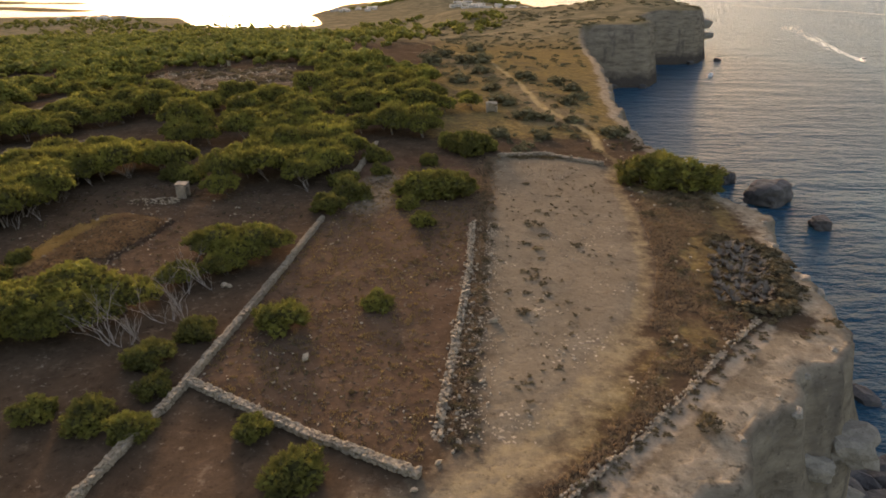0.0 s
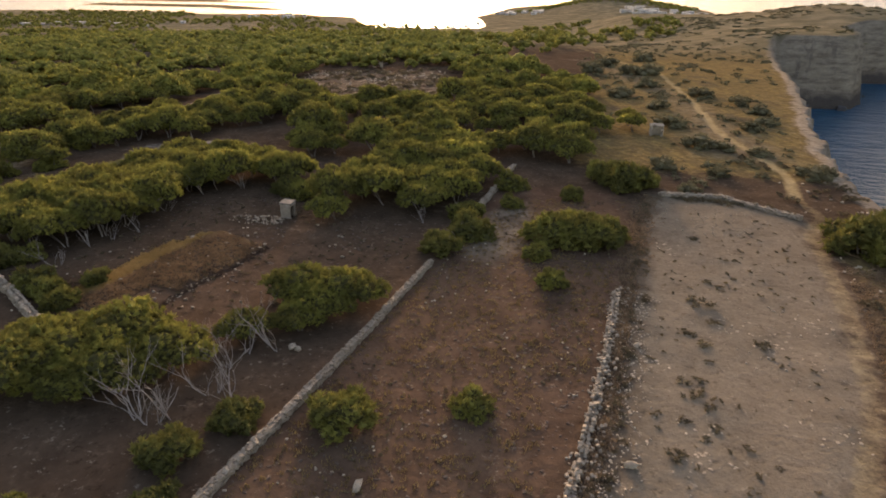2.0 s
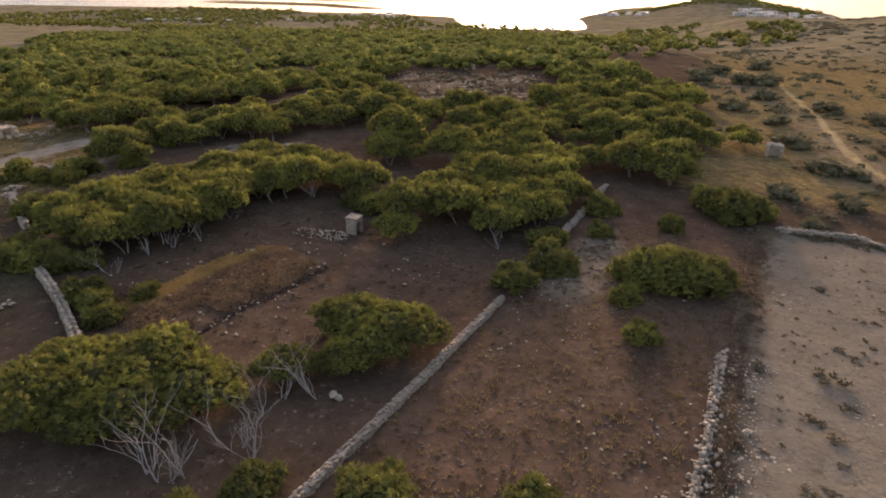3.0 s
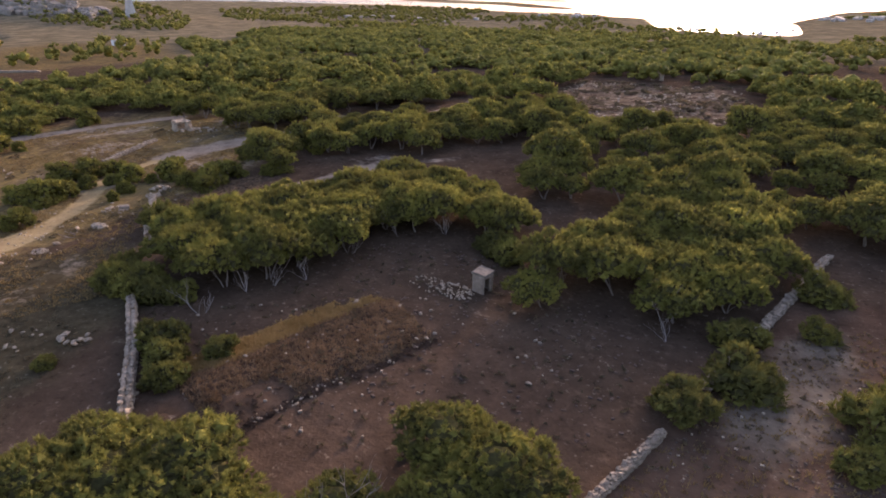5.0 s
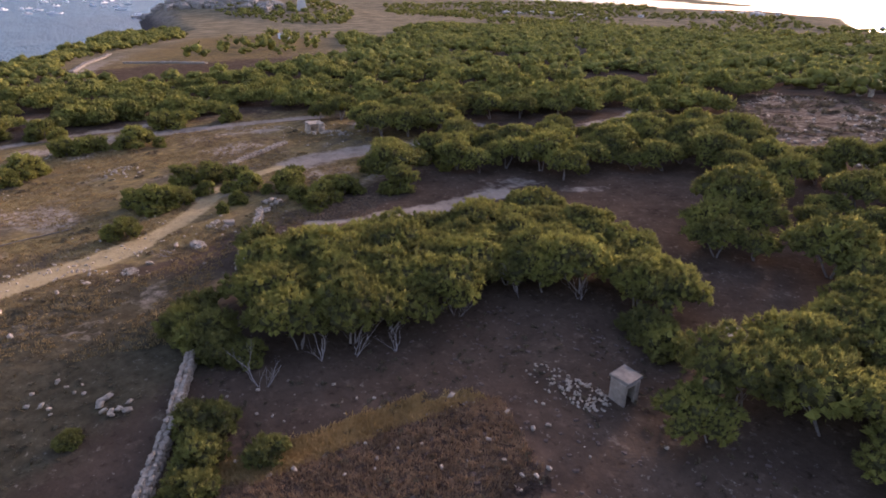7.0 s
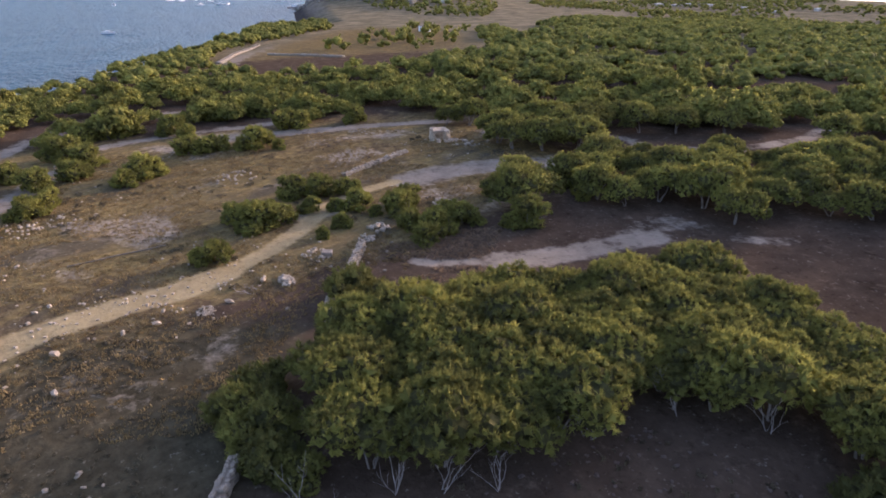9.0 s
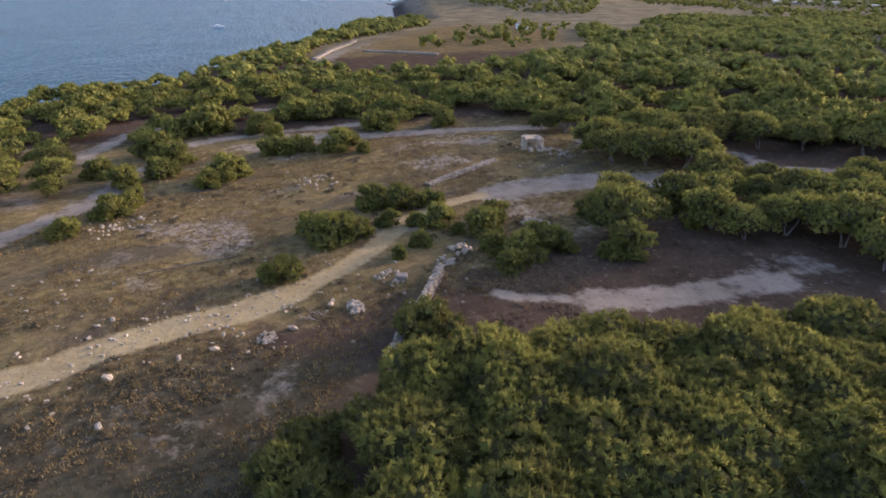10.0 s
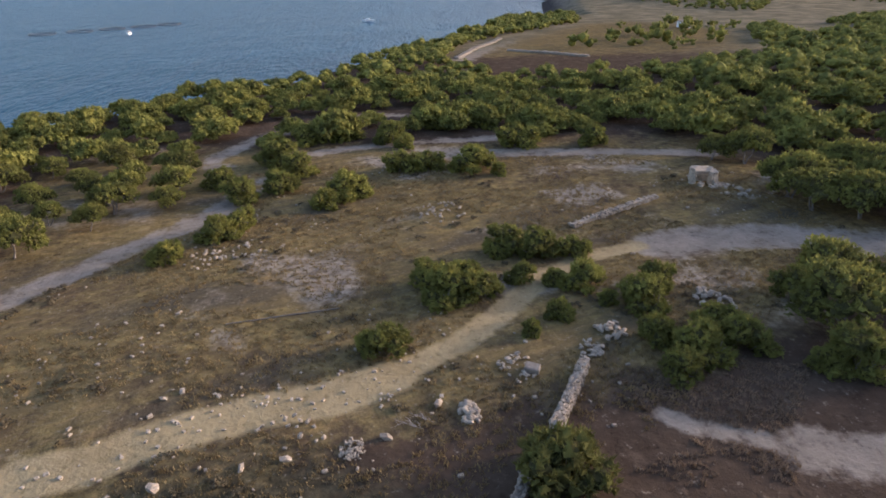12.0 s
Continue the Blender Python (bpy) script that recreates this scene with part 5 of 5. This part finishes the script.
strewn("dry_grass", "sparse dry weeds on the red field", "grass", TUFTS, STRAW, spots(RED_FIELD, 2600, 6, 0.35), (0.35, 0.9), 0)
strewn("dry_scrub", "small dark weeds on the bare clearing soil", "weeds", TINY_SCRUB, SCRUB, spots([(-36, 38), (-33, 46), (-33, 54), (-24, 58), (-13, 53), (-11, 46), (-13, 40), (-22, 36)], 420, 21, 0.3), (0.08, 0.26), 0.05, (0.6, 1.0))
strewn("dry_scrub", "small dark weeds on the bare slope beside the wall", "weeds", TINY_SCRUB, SCRUB, spots([(-52, 36), (-48, 41), (-42, 38.5), (-36, 38), (-33, 30), (-38, 22), (-48, 22)], 620, 51, 0.3), (0.06, 0.22), 0.05, (0.5, 0.9))
strewn("dry_scrub", "small dark weeds on the red field soil", "weeds", TINY_SCRUB, SCRUB, spots(RED_FIELD, 420, 22, 0.35), (0.06, 0.22), 0.05, (0.6, 1.0))
strewn("dry_scrub", "brown dead weeds along the tumbled wall", "scrub", LOW_SCRUB, SCRUB, spots([(0.2, 20), (1.0, 27), (2.1, 35), (3.2, 48), (4.4, 64), (5.2, 64), (4.2, 46), (2.6, 32), (1.3, 20)], 150, 7, 0.3), (0.15, 0.38), 0.05, (0.5, 0.9))
strewn("dry_scrub", "dark scrub along the wall at the field end", "scrub", LOW_SCRUB, SCRUB, along_line([(6.3, 66.2), (10.8, 65.8), (14.2, 65.7), (16.8, 63.6)], 110, 50, 0.3), (0.15, 0.45), 0.05, (0.5, 0.9))
strewn("dry_scrub", "low dark dry scrub in the grass", "scrub", LOW_SCRUB, SCRUB, spots(GRASSLAND, 220, 8, 0.52), (0.2, 0.6), 0.05, (0.5, 0.9))
strewn("dry_scrub", "low dark scrub along the cliff rim", "scrub", LOW_SCRUB, SCRUB, spots(RIM, 120, 9, 0.5, 4), (0.3, 0.8), 0.05, (0.5, 0.9))
strewn("dry_scrub", "low dark heath over the headland", "scrub", TINY_HEATH, HEATH, spots([(6, 70), (22, 72), (24, 110), (40, 180), (48, 235), (0, 235), (-8, 150)], 420, 10, 0.5, 9), (0.3, 1.4), 0.05, (0.5, 0.8))
strewn("dry_scrub", "low dark heath on the far headland", "scrub", TINY_HEATH, HEATH, spots([(-10, 235), (48, 235), (80, 250), (130, 330), (138, 380), (60, 440), (-30, 320)], 480, 18, 0.45, 25), (0.8, 3.2), 0.05, (0.3, 0.5))
strewn("dry_scrub", "low dry scrub on the bare clearing", "scrub", TINY_SCRUB, SCRUB, spots([(-65, 141), (-34, 144), (-23, 119), (-27, 101), (-40, 99), (-54, 110)], 420, 19, 0.36, 6), (0.3, 1.2), 0.05, (0.4, 0.7))
strewn("scarp_rocks", "grey limestone rocks breaking through the far hillside", "rocks", CLIFF_CHUNKS, CLIFF_ROCK, spots([(-620, 150), (-500, 158), (-440, 205), (-452, 225), (-540, 205), (-640, 200)], 260, 20, 0.35, 20), (2, 6), -0.1, (0.7, 1.3))
strewn("loose_stones", "small pale stones over the dry slope", "stones", WALL_STONES, FIELD_STONE, spots(GRASSLAND, 340, 12, 0.5, 8), (0.06, 0.26), -0.1)
strewn("loose_stones", "small pale stones on the red field", "stones", WALL_STONES, FIELD_STONE, spots(RED_FIELD, 170, 13, 0.45), (0.05, 0.16), -0.1)
strewn("loose_stones", "small pale stones on the dusty field", "stones", WALL_STONES, FIELD_STONE, spots([(2, 20), (5.5, 65), (17, 62), (14, 38), (6, 20)], 150, 14, 0.45), (0.05, 0.15), -0.1)
strewn("loose_stones", "small pale stones on the ploughed strip", "stones", WALL_STONES, FIELD_STONE, spots([(-36, 38), (-24, 52), (-15, 52), (-13, 42), (-22, 36), (-30, 33)], 80, 15, 0.45), (0.06, 0.2), -0.1)
strewn("loose_stones", "pale stones along the edge of the track", "stones", WALL_STONES, FIELD_STONE, [(x + dx, y + dy) for x, y in [(-51.6, 27.2), (-53.2, 29.6), (-54.2, 31), (-55, 32.2), (-55.5, 34), (-56, 35.9), (-56.5, 38), (-56.8, 39.9), (-57.7, 41.3)] for dx, dy in np.random.RandomState(int(-x * 10)).normal(size=(13, 2)) * (1.1, 1.1)], (0.06, 0.24), -0.1)
strewn("loose_stones", "weathered stones along the cliff rim", "stones", WALL_STONES, FIELD_STONE, spots(RIM, 80, 16, 0.5), (0.08, 0.3), -0.1)
strewn("loose_stones", "bleached stones on the bare clearing", "stones", WALL_STONES, FIELD_STONE, spots([(-65, 141), (-34, 144), (-23, 119), (-27, 101), (-40, 99), (-54, 110)], 320, 17, 0.45), (0.2, 0.55), -0.1)


pale_spots = [(x + dx, y + dy) for x, y, r, n in [(6.8, 28.0, 1.0, 60), (8.5, 28.8, 0.7, 30), (3.7, 22.0, 0.8, 40), (2.3, 21.1, 0.5, 20), (5.8, 31.6, 0.6, 22), (4.1, 38.7, 0.6, 16), (11.4, 35.2, 0.9, 22),
              (8.9, 43.0, 0.9, 24), (10.8, 41.5, 0.9, 22), (6.2, 34.0, 0.5, 14), (5.6, 54.0, 0.8, 18), (12.6, 44.5, 0.8, 20), (9.6, 24.6, 0.8, 26)] for dx, dy in np.random.RandomState(int(x * 100)).normal(size=(n, 2)) * (r, r * 0.7)]
strewn("loose_stones", "flat white stones breaking through the dusty field", "stones", WALL_STONES, FIELD_STONE, pale_spots, (0.04, 0.2), 0.0, (0.2, 0.4))
strewn("dry_scrub", "tiny dark tufts dotted over the dusty field", "scrub", TINY_SCRUB, SCRUB, spots([(3, 22), (6, 64), (16, 62), (13, 38), (7, 22)], 170, 49, 0.45, 5), (0.08, 0.28), 0.05, (0.4, 0.7))
strewn("dry_scrub", "dark low shrubs round the agaves", "scrub", HEATH_SHRUBS, SCRUB, along_line([(17.0, 32.0), (19.2, 31.2), (21.0, 33.2), (22.4, 37), (23.0, 41), (21.5, 43), (19.4, 42.2)], 44, 50, 0.45), (0.4, 0.95), 0.05, (0.5, 0.8))
for x, y, s in [(-53.0, 41.2, 0.55), (-53.4, 41.6, 0.45)]:
    wood = tagged(new("brushwood"), "bleached dry branches lying in the weeds", "branches", "dry branches")
    wood.matrix_basis = pose(x, y, ground_z(x, y) + 0.05, 0, 20, 60 * s + 200) @ Matrix.Diagonal((s, s, s * 0.6, 1))
    part("branch", DEAD[1], wood)


# ---- agave thicket on the rim ----
def agave_mesh(seed):
    rnd = random.Random(seed)
    bm = bmesh.new()
    for i in range(16):
        a, up = i * 2.4, rnd.uniform(0.35, 1.3)
        d = Vector((math.cos(a), math.sin(a), up)).normalized()
        l = rnd.uniform(0.5, 0.8)
        s = Vector((-math.sin(a), math.cos(a), 0)) * 0.09
        tip = d * l + Vector((0, 0, -0.1 * l))
        mid = d * l * 0.5
        n = Vector((0, 0, 0.04))
        q = [bm.verts.new(c) for c in (-s * 0.6, s * 0.6, mid + s, mid - s, tip, mid - n)]
        bm.faces.new((q[0], q[1], q[2], q[3]))
        bm.faces.new((q[3], q[2], q[4]))
        bm.faces.new((q[1], q[0], q[5]))
        bm.faces.new((q[2], q[5], q[4]))
        bm.faces.new((q[5], q[3], q[4]))
    return from_bm("agave", bm, CACTUS)


AGAVES = [agave_mesh(s) for s in range(3)]
for i, (x, y) in enumerate(scatter([(15.8, 32.6), (19.2, 31.2), (21.0, 33.6), (22.6, 38), (23.0, 42.4), (19.0, 42.4), (17.2, 37)], 0.62, 61)):
    ag = tagged(new("agave_plant", AGAVES[i % 3]), "grey-green spiky agave on the cliff rim", "agave", "agaves on the rim")
    ag.matrix_basis = pose(x, y, ground_z(x, y) - 0.02, 0, 0, 47 * i) @ Matrix.Diagonal((0.95, 0.95, 1.0, 1))


# ---- rocks in the sea ----
def sea_rock(x, y, sx, sy, sz, seed, label, material=DARK_ROCK):
    ob = tagged(new("sea_boulder", stone_mesh("sea_boulder", seed, material, sx, sy, sz, 4)), label, "rock")
    ob.matrix_basis = pose(x, y, SEA + sz * 0.28, 0, 0, seed * 40)


sea_rock(60.0, 108.5, 8.2, 6.2, 5.0, 1, "large dark boulder standing in the sea")
sea_rock(62.5, 95.5, 3.4, 2.6, 2.2, 2, "dark low boulder standing in the sea")
sea_rock(56.5, 120.5, 4.2, 3.4, 3.4, 3, "dark boulder close under the cliff")
for i, (x, y, s) in enumerate([(29, 22, 5), (32, 27, 4), (33, 33, 5), (36, 38, 4), (34, 44, 4.5), (38, 50, 3.5), (36, 60, 4), (26, 16, 4), (38, 30, 3), (40, 70, 4), (36, 85, 5)]):
    sea_rock(x, y, s, s * 0.8, s * 0.8, 10 + i, "fallen cliff boulder at the water's edge")
for i, (x, y, s) in enumerate([(63, 236, 3), (75, 237, 2.5), (58, 232, 2.5), (98, 300, 3), (118, 306, 3), (136, 318, 3)]):
    sea_rock(x, y, s, s * 0.8, s * 0.7, 30 + i, "fallen boulder under the headland cliff")


for x, y, z, s in [(139, 366, -5.5, 12), (140, 378, -13.5, 10), (132, 338, -9.5, 9)]:
    ledge = tagged(new("rock_ledge", rough_block("rock_ledge", s * 1.4, s, s * 0.35, int(s), CLIFF_ROCK, 0.5)), "jutting rock ledge of the far headland", "rock")
    ledge.matrix_basis = pose(x, y, z, 4, -6, 20)


base_spots = [(ax + (bx - ax) * f + (by - ay) / math.hypot(bx - ax, by - ay) * out, ay + (by - ay) * f - (bx - ax) / math.hypot(bx - ax, by - ay) * out)
              for (ax, ay), (bx, by) in zip(COAST[1:14], COAST[2:15]) for f, out in np.random.RandomState(int(ay * 9) + 90).uniform((0, 4.5), (1, 16), (22, 2))]
strewn("shore_rocks", "dark fallen rocks along the foot of the cliff", "rocks", [stone_mesh("shore_rock", 440 + s, DARK_ROCK, 1.2, 0.9, 0.8, 2, 0.6, 1.25) for s in range(4)], DARK_ROCK, base_spots, (0.9, 3.0), -0.1, floor=SEA - 0.5)


# outcrops of the near cliff and its broken rim
rnd = random.Random(91)
edge = [p for p in COAST if p[0] > 0 and 10 < p[1] < 130]
for (ax, ay), (bx, by) in zip(edge, edge[1:]):
    run = math.hypot(bx - ax, by - ay)
    ox, oy = (by - ay) / run, -(bx - ax) / run
    for i in range(max(1, int(run / 1.6))):
        f = rnd.random()
        for out, lo, hi in ((rnd.uniform(-0.9, 0.3), 0.25, 0.7), (rnd.uniform(0.8, 2.6), 1.0, 2.6), (rnd.uniform(2.5, 7), 1.5, 3.6)):
            if rnd.random() < 0.25 + 0.4 * (ay > 64):
                continue
            s = rnd.uniform(lo, hi)
            x, y = ax + (bx - ax) * f + ox * out, ay + (by - ay) * f + oy * out
            rock = tagged(new("rock_outcrop", rnd.choice(CLIFF_CHUNKS)), "weathered limestone outcrop of the sea cliff", "rock", "cliff outcrops")
            rock.matrix_basis = pose(x, y, ground_z(x, y) - s * 0.12, rnd.uniform(-15, 15), rnd.uniform(-15, 15), rnd.uniform(0, 360)) @ Matrix.Diagonal((s, s, s * rnd.uniform(0.6, 1), 1))


# ---- boats and fish cages ----
def hull_mesh(length, beam, deep):
    bm = bmesh.new()
    rings = []
    for i in range(7):
        f = i / 6
        w = beam / 2 * (0.85 if i == 0 else math.sin(math.pi * (0.42 + 0.58 * f)) ** 0.7 if i < 6 else 0.03)
        x = length * (f - 0.5)
        rise = 0.25 * deep * f * f
        rings.append([bm.verts.new(c) for c in ((x, -w, deep + rise), (x, -w * 0.75, 0), (x, 0, -0.3 * deep), (x, w * 0.75, 0), (x, w, deep + rise))])
    for r, s in zip(rings, rings[1:]):
        for k in range(4):
            bm.faces.new((r[k], s[k], s[k + 1], r[k + 1]))
        bm.faces.new((r[4], s[4], s[0], r[0]))
    bm.faces.new(rings[0])
    bmesh.ops.recalc_face_normals(bm, faces=bm.faces[:])
    return from_bm("hull", bm, WHITE)


HULL, CABIN, SCREEN, MAST = hull_mesh(8, 2.6, 0.9), box_mesh("cabin", 2.6, 1.6, 0.9, WHITE, 0.15), box_mesh("windscreen", 0.3, 1.5, 0.45, DARK, 0.05), box_mesh("mast", 0.14, 0.14, 9.5, WHITE)


def boat(x, y, turn, size=1.0, sail=False, label="small white motor boat at anchor on the sea"):
    b = tagged(new("sailing_boat" if sail else "motor_boat"), label, "boat", "boats at anchor")
    b.matrix_basis = pose(x, y, SEA, 0, 0, turn) @ Matrix.Diagonal((size, size, size, 1))
    part("hull", HULL, b)
    cabin = part("cabin", CABIN, b, pose(-0.4, 0, 0.9))
    part("windscreen", SCREEN, cabin, pose(1.2, 0, 0.35))
    if sail:
        part("mast", MAST, b, pose(0.6, 0, 0.9))


boat(209, 319, 250, 1.0, False, "small white speedboat under way with wake")
boat(113, 268, 60, 0.8)
boat(-401, -113, 20, 1.1)
boat(-441, 17, 70, 1.0)
boat(-721, 13, 10, 1.3, True, "white sailing boat under bare mast")
rnd = random.Random(77)
for i in range(34):
    boat(rnd.uniform(-960, -610), rnd.uniform(60, 200) - 0.0, rnd.uniform(0, 360), rnd.uniform(0.8, 1.4), i % 3 == 0, "white boat moored in the bay")
for x, y in [(-205, 590), (-198, 600), (-212, 640), (-190, 575), (-224, 690), (-118, 560), (-126, 585), (-134, 570), (-122, 620), (-240, 720), (-182, 566)]:
    boat(x, y, 30 + x % 90, 1.0, False, "dark small boat moored in the sunlit bay")


def fish_cage(x, y):
    cage = tagged(new("fish_cage"), "round floating fish-farm cage", "fish cage", "fish cages")
    cage.location = (x, y, SEA)
    for nm, r, z, th in (("float_ring", 7, 0.1, 0.25), ("guard_rail", 6.9, 0.8, 0.07)):
        bm = bmesh.new()
        pts = [Vector((r * math.cos(k * math.tau / 28), r * math.sin(k * math.tau / 28), z)) for k in range(29)]
        tube(bm, pts, [th] * 29, 6)
        part(nm, from_bm(nm, bm, NET), cage)
    for k in range(10):
        part("post", CAGE_POST, cage, pose(6.95 * math.cos(k * math.tau / 10), 6.95 * math.sin(k * math.tau / 10), 0.2))


CAGE_POST = box_mesh("post", 0.1, 0.1, 0.65, NET)
for x, y in [(-413, -166), (-423, -150), (-434, -136), (-443, -121), (-454, -109)]:
    fish_cage(x, y)


def wake(line, w0, w1, count, seed, label):
    """Foam behind a boat: many small flecks along its track."""
    rnd = random.Random(seed)
    v, f = [], []
    for i in range(count):
        t = rnd.random()
        s = t * (len(line) - 1)
        k = min(int(s), len(line) - 2)
        u = s - k
        x = line[k][0] * (1 - u) + line[k + 1][0] * u
        y = line[k][1] * (1 - u) + line[k + 1][1] * u
        dx, dy = line[k + 1][0] - line[k][0], line[k + 1][1] - line[k][1]
        l = math.hypot(dx, dy)
        dx, dy = dx / l, dy / l
        q = rnd.gauss(0, 0.5) * (w0 + (w1 - w0) * t)
        a, b = rnd.uniform(1.5, 6), rnd.uniform(0.3, 0.9)
        cx, cy, n = x - dy * q, y + dx * q, len(v)
        v += [(cx + dx * a * c - dy * b * d, cy + dy * a * c + dx * b * d, SEA + 0.04 + 0.0006 * i) for c, d in ((-1, 0), (0, -1), (1, 0), (0, 1))]
        f.append((n, n + 1, n + 2, n + 3))
    tagged(new("boat_wake", mesh_from("boat_wake", v, f, FOAM)), label, "wake", kind="stuff")


wake([(209, 321), (230, 383), (258, 460), (300, 574)], 1.6, 9, 190, 3, "white foam wake behind the speedboat")
wake([(420, 1090), (430, 978), (466, 887), (491, 826), (494, 736)], 5, 5, 520, 4, "long pale foam line on the open sea")


# ---- far buildings ----
HOUSE_WALL, HOUSE_ROOF, HOUSE_WINDOW = box_mesh("wall", 9, 8, 5.5, PALE_WALL, 0.05), box_mesh("roof", 9.3, 8.3, 0.6, PALE_WALL, 0.05), box_mesh("window", 1.2, 0.1, 1.3, DARK)


def house(x, y, turn, sx, sz, label="far pale flat-roofed village house"):
    h = tagged(new("village_house"), label, "house", "village houses")
    h.matrix_basis = pose(x, y, ground_z(x, y) - 0.4, 0, 0, turn) @ Matrix.Diagonal((sx * 0.62, 0.7, sz * 0.6, 1))
    body = part("wall", HOUSE_WALL, h)
    part("roof", HOUSE_ROOF, h, pose(0, 0, 5.45))
    for k in (-2.6, 0, 2.6):
        part("window", HOUSE_WINDOW, body, pose(k, -4.02, 2.0))


rnd = random.Random(5)
for i in range(34):
    f = rnd.random()
    house(15 + 75 * f + rnd.uniform(-6, 6), 770 - 20 * f + rnd.uniform(-30, 30), rnd.uniform(-20, 20), rnd.uniform(0.7, 1.5), rnd.uniform(0.6, 1.2))
for i in range(18):
    house(-140 + rnd.uniform(0, 60), 790 + rnd.uniform(-30, 50), rnd.uniform(-20, 20), rnd.uniform(0.6, 1.2), rnd.uniform(0.6, 1.0))
for i in range(10):
    house(-330 + rnd.uniform(-40, 30), 620 + rnd.uniform(-30, 40), rnd.uniform(-40, 40), rnd.uniform(0.6, 1.2), rnd.uniform(0.5, 0.9))
for i in range(10):
    house(-420 + rnd.uniform(-50, 60), 470 + rnd.uniform(-30, 40), rnd.uniform(-40, 40), rnd.uniform(0.6, 1.6), rnd.uniform(0.4, 0.7), "far pale low farm building")

tower = tagged(new("watch_tower"), "far pale tapering stone tower on the hill", "tower")
tower.location = (-438, 230, ground_z(-438, 230) - 0.5)
bm = bmesh.new()
r = bmesh.ops.create_cone(bm, cap_ends=True, segments=4, radius1=5.2, radius2=2.6, depth=11.5, matrix=pose(0, 0, 5.75, 0, 0, 20))
part("shaft", from_bm("shaft", bm, PALE_WALL), tower)
part("top", box_mesh("top", 4.2, 4.2, 1.2, PALE_WALL, 0.1), tower, pose(0, 0, 11.45, 0, 0, -25))
shed = tagged(new("white_shed"), "small white shed in the far field", "shed")
shed.location = (-262, 140, ground_z(-262, 140) - 0.2)
part("wall", box_mesh("wall", 5, 3, 2.2, WHITE, 0.05), shed)
part("roof", box_mesh("roof", 5.3, 3.3, 0.2, SLAB, 0.03), shed, pose(0, 0, 2.19))

# far trees of the low plain, the hills and the village
far_pieces = []
for poly, gap, keep, seed in [([(-250, 320), (-90, 320), (-70, 420), (-120, 520), (-230, 530), (-300, 640), (-420, 660), (-600, 640), (-640, 420), (-430, 300), (-320, 300)], 8, 0.40, 1),
                              ([(-640, 340), (-420, 262), (-330, 205), (-400, 165), (-520, 190), (-640, 260)], 7, 0.34, 2),
                              ([(-120, 800), (-60, 980), (60, 980), (100, 860), (80, 810), (20, 830), (-60, 850)], 6, 0.12, 3),
                              ([(-80, 300), (-46, 240), (-20, 190), (30, 300), (40, 430), (-60, 500)], 8, 0.44, 4),
                              ([(-300, 150), (-250, 160), (-190, 125), (-180, 90), (-230, 80), (-300, 118)], 9, 0.55, 5)]:
    rnd = random.Random(seed)
    for x, y in scatter(poly, gap, 300 + seed):
        if float(fbm(np.array([x]), np.array([y]), 45, 2, 6)[0]) > keep:
            s = rnd.uniform(0.9, 1.9)
            far_pieces.append((TINY_PINES[rnd.randrange(4)], pose(x, y, ground_z(x, y) - 0.3, 0, 0, rnd.uniform(0, 360)) @ Matrix.Diagonal((s, s, s * rnd.uniform(0.8, 1.1), 1))))
tagged(new("far_trees", merged("far_trees", far_pieces, PINE)), "scattered dark trees over the far low plain", "trees", kind="stuff")

# from the plan's units to metres
for ob in scene.objects:
    if ob.parent is None and ob.type in ("MESH", "EMPTY"):
        ob.matrix_basis = Matrix.Diagonal((UNIT, UNIT, UNIT, 1)) @ ob.matrix_basis
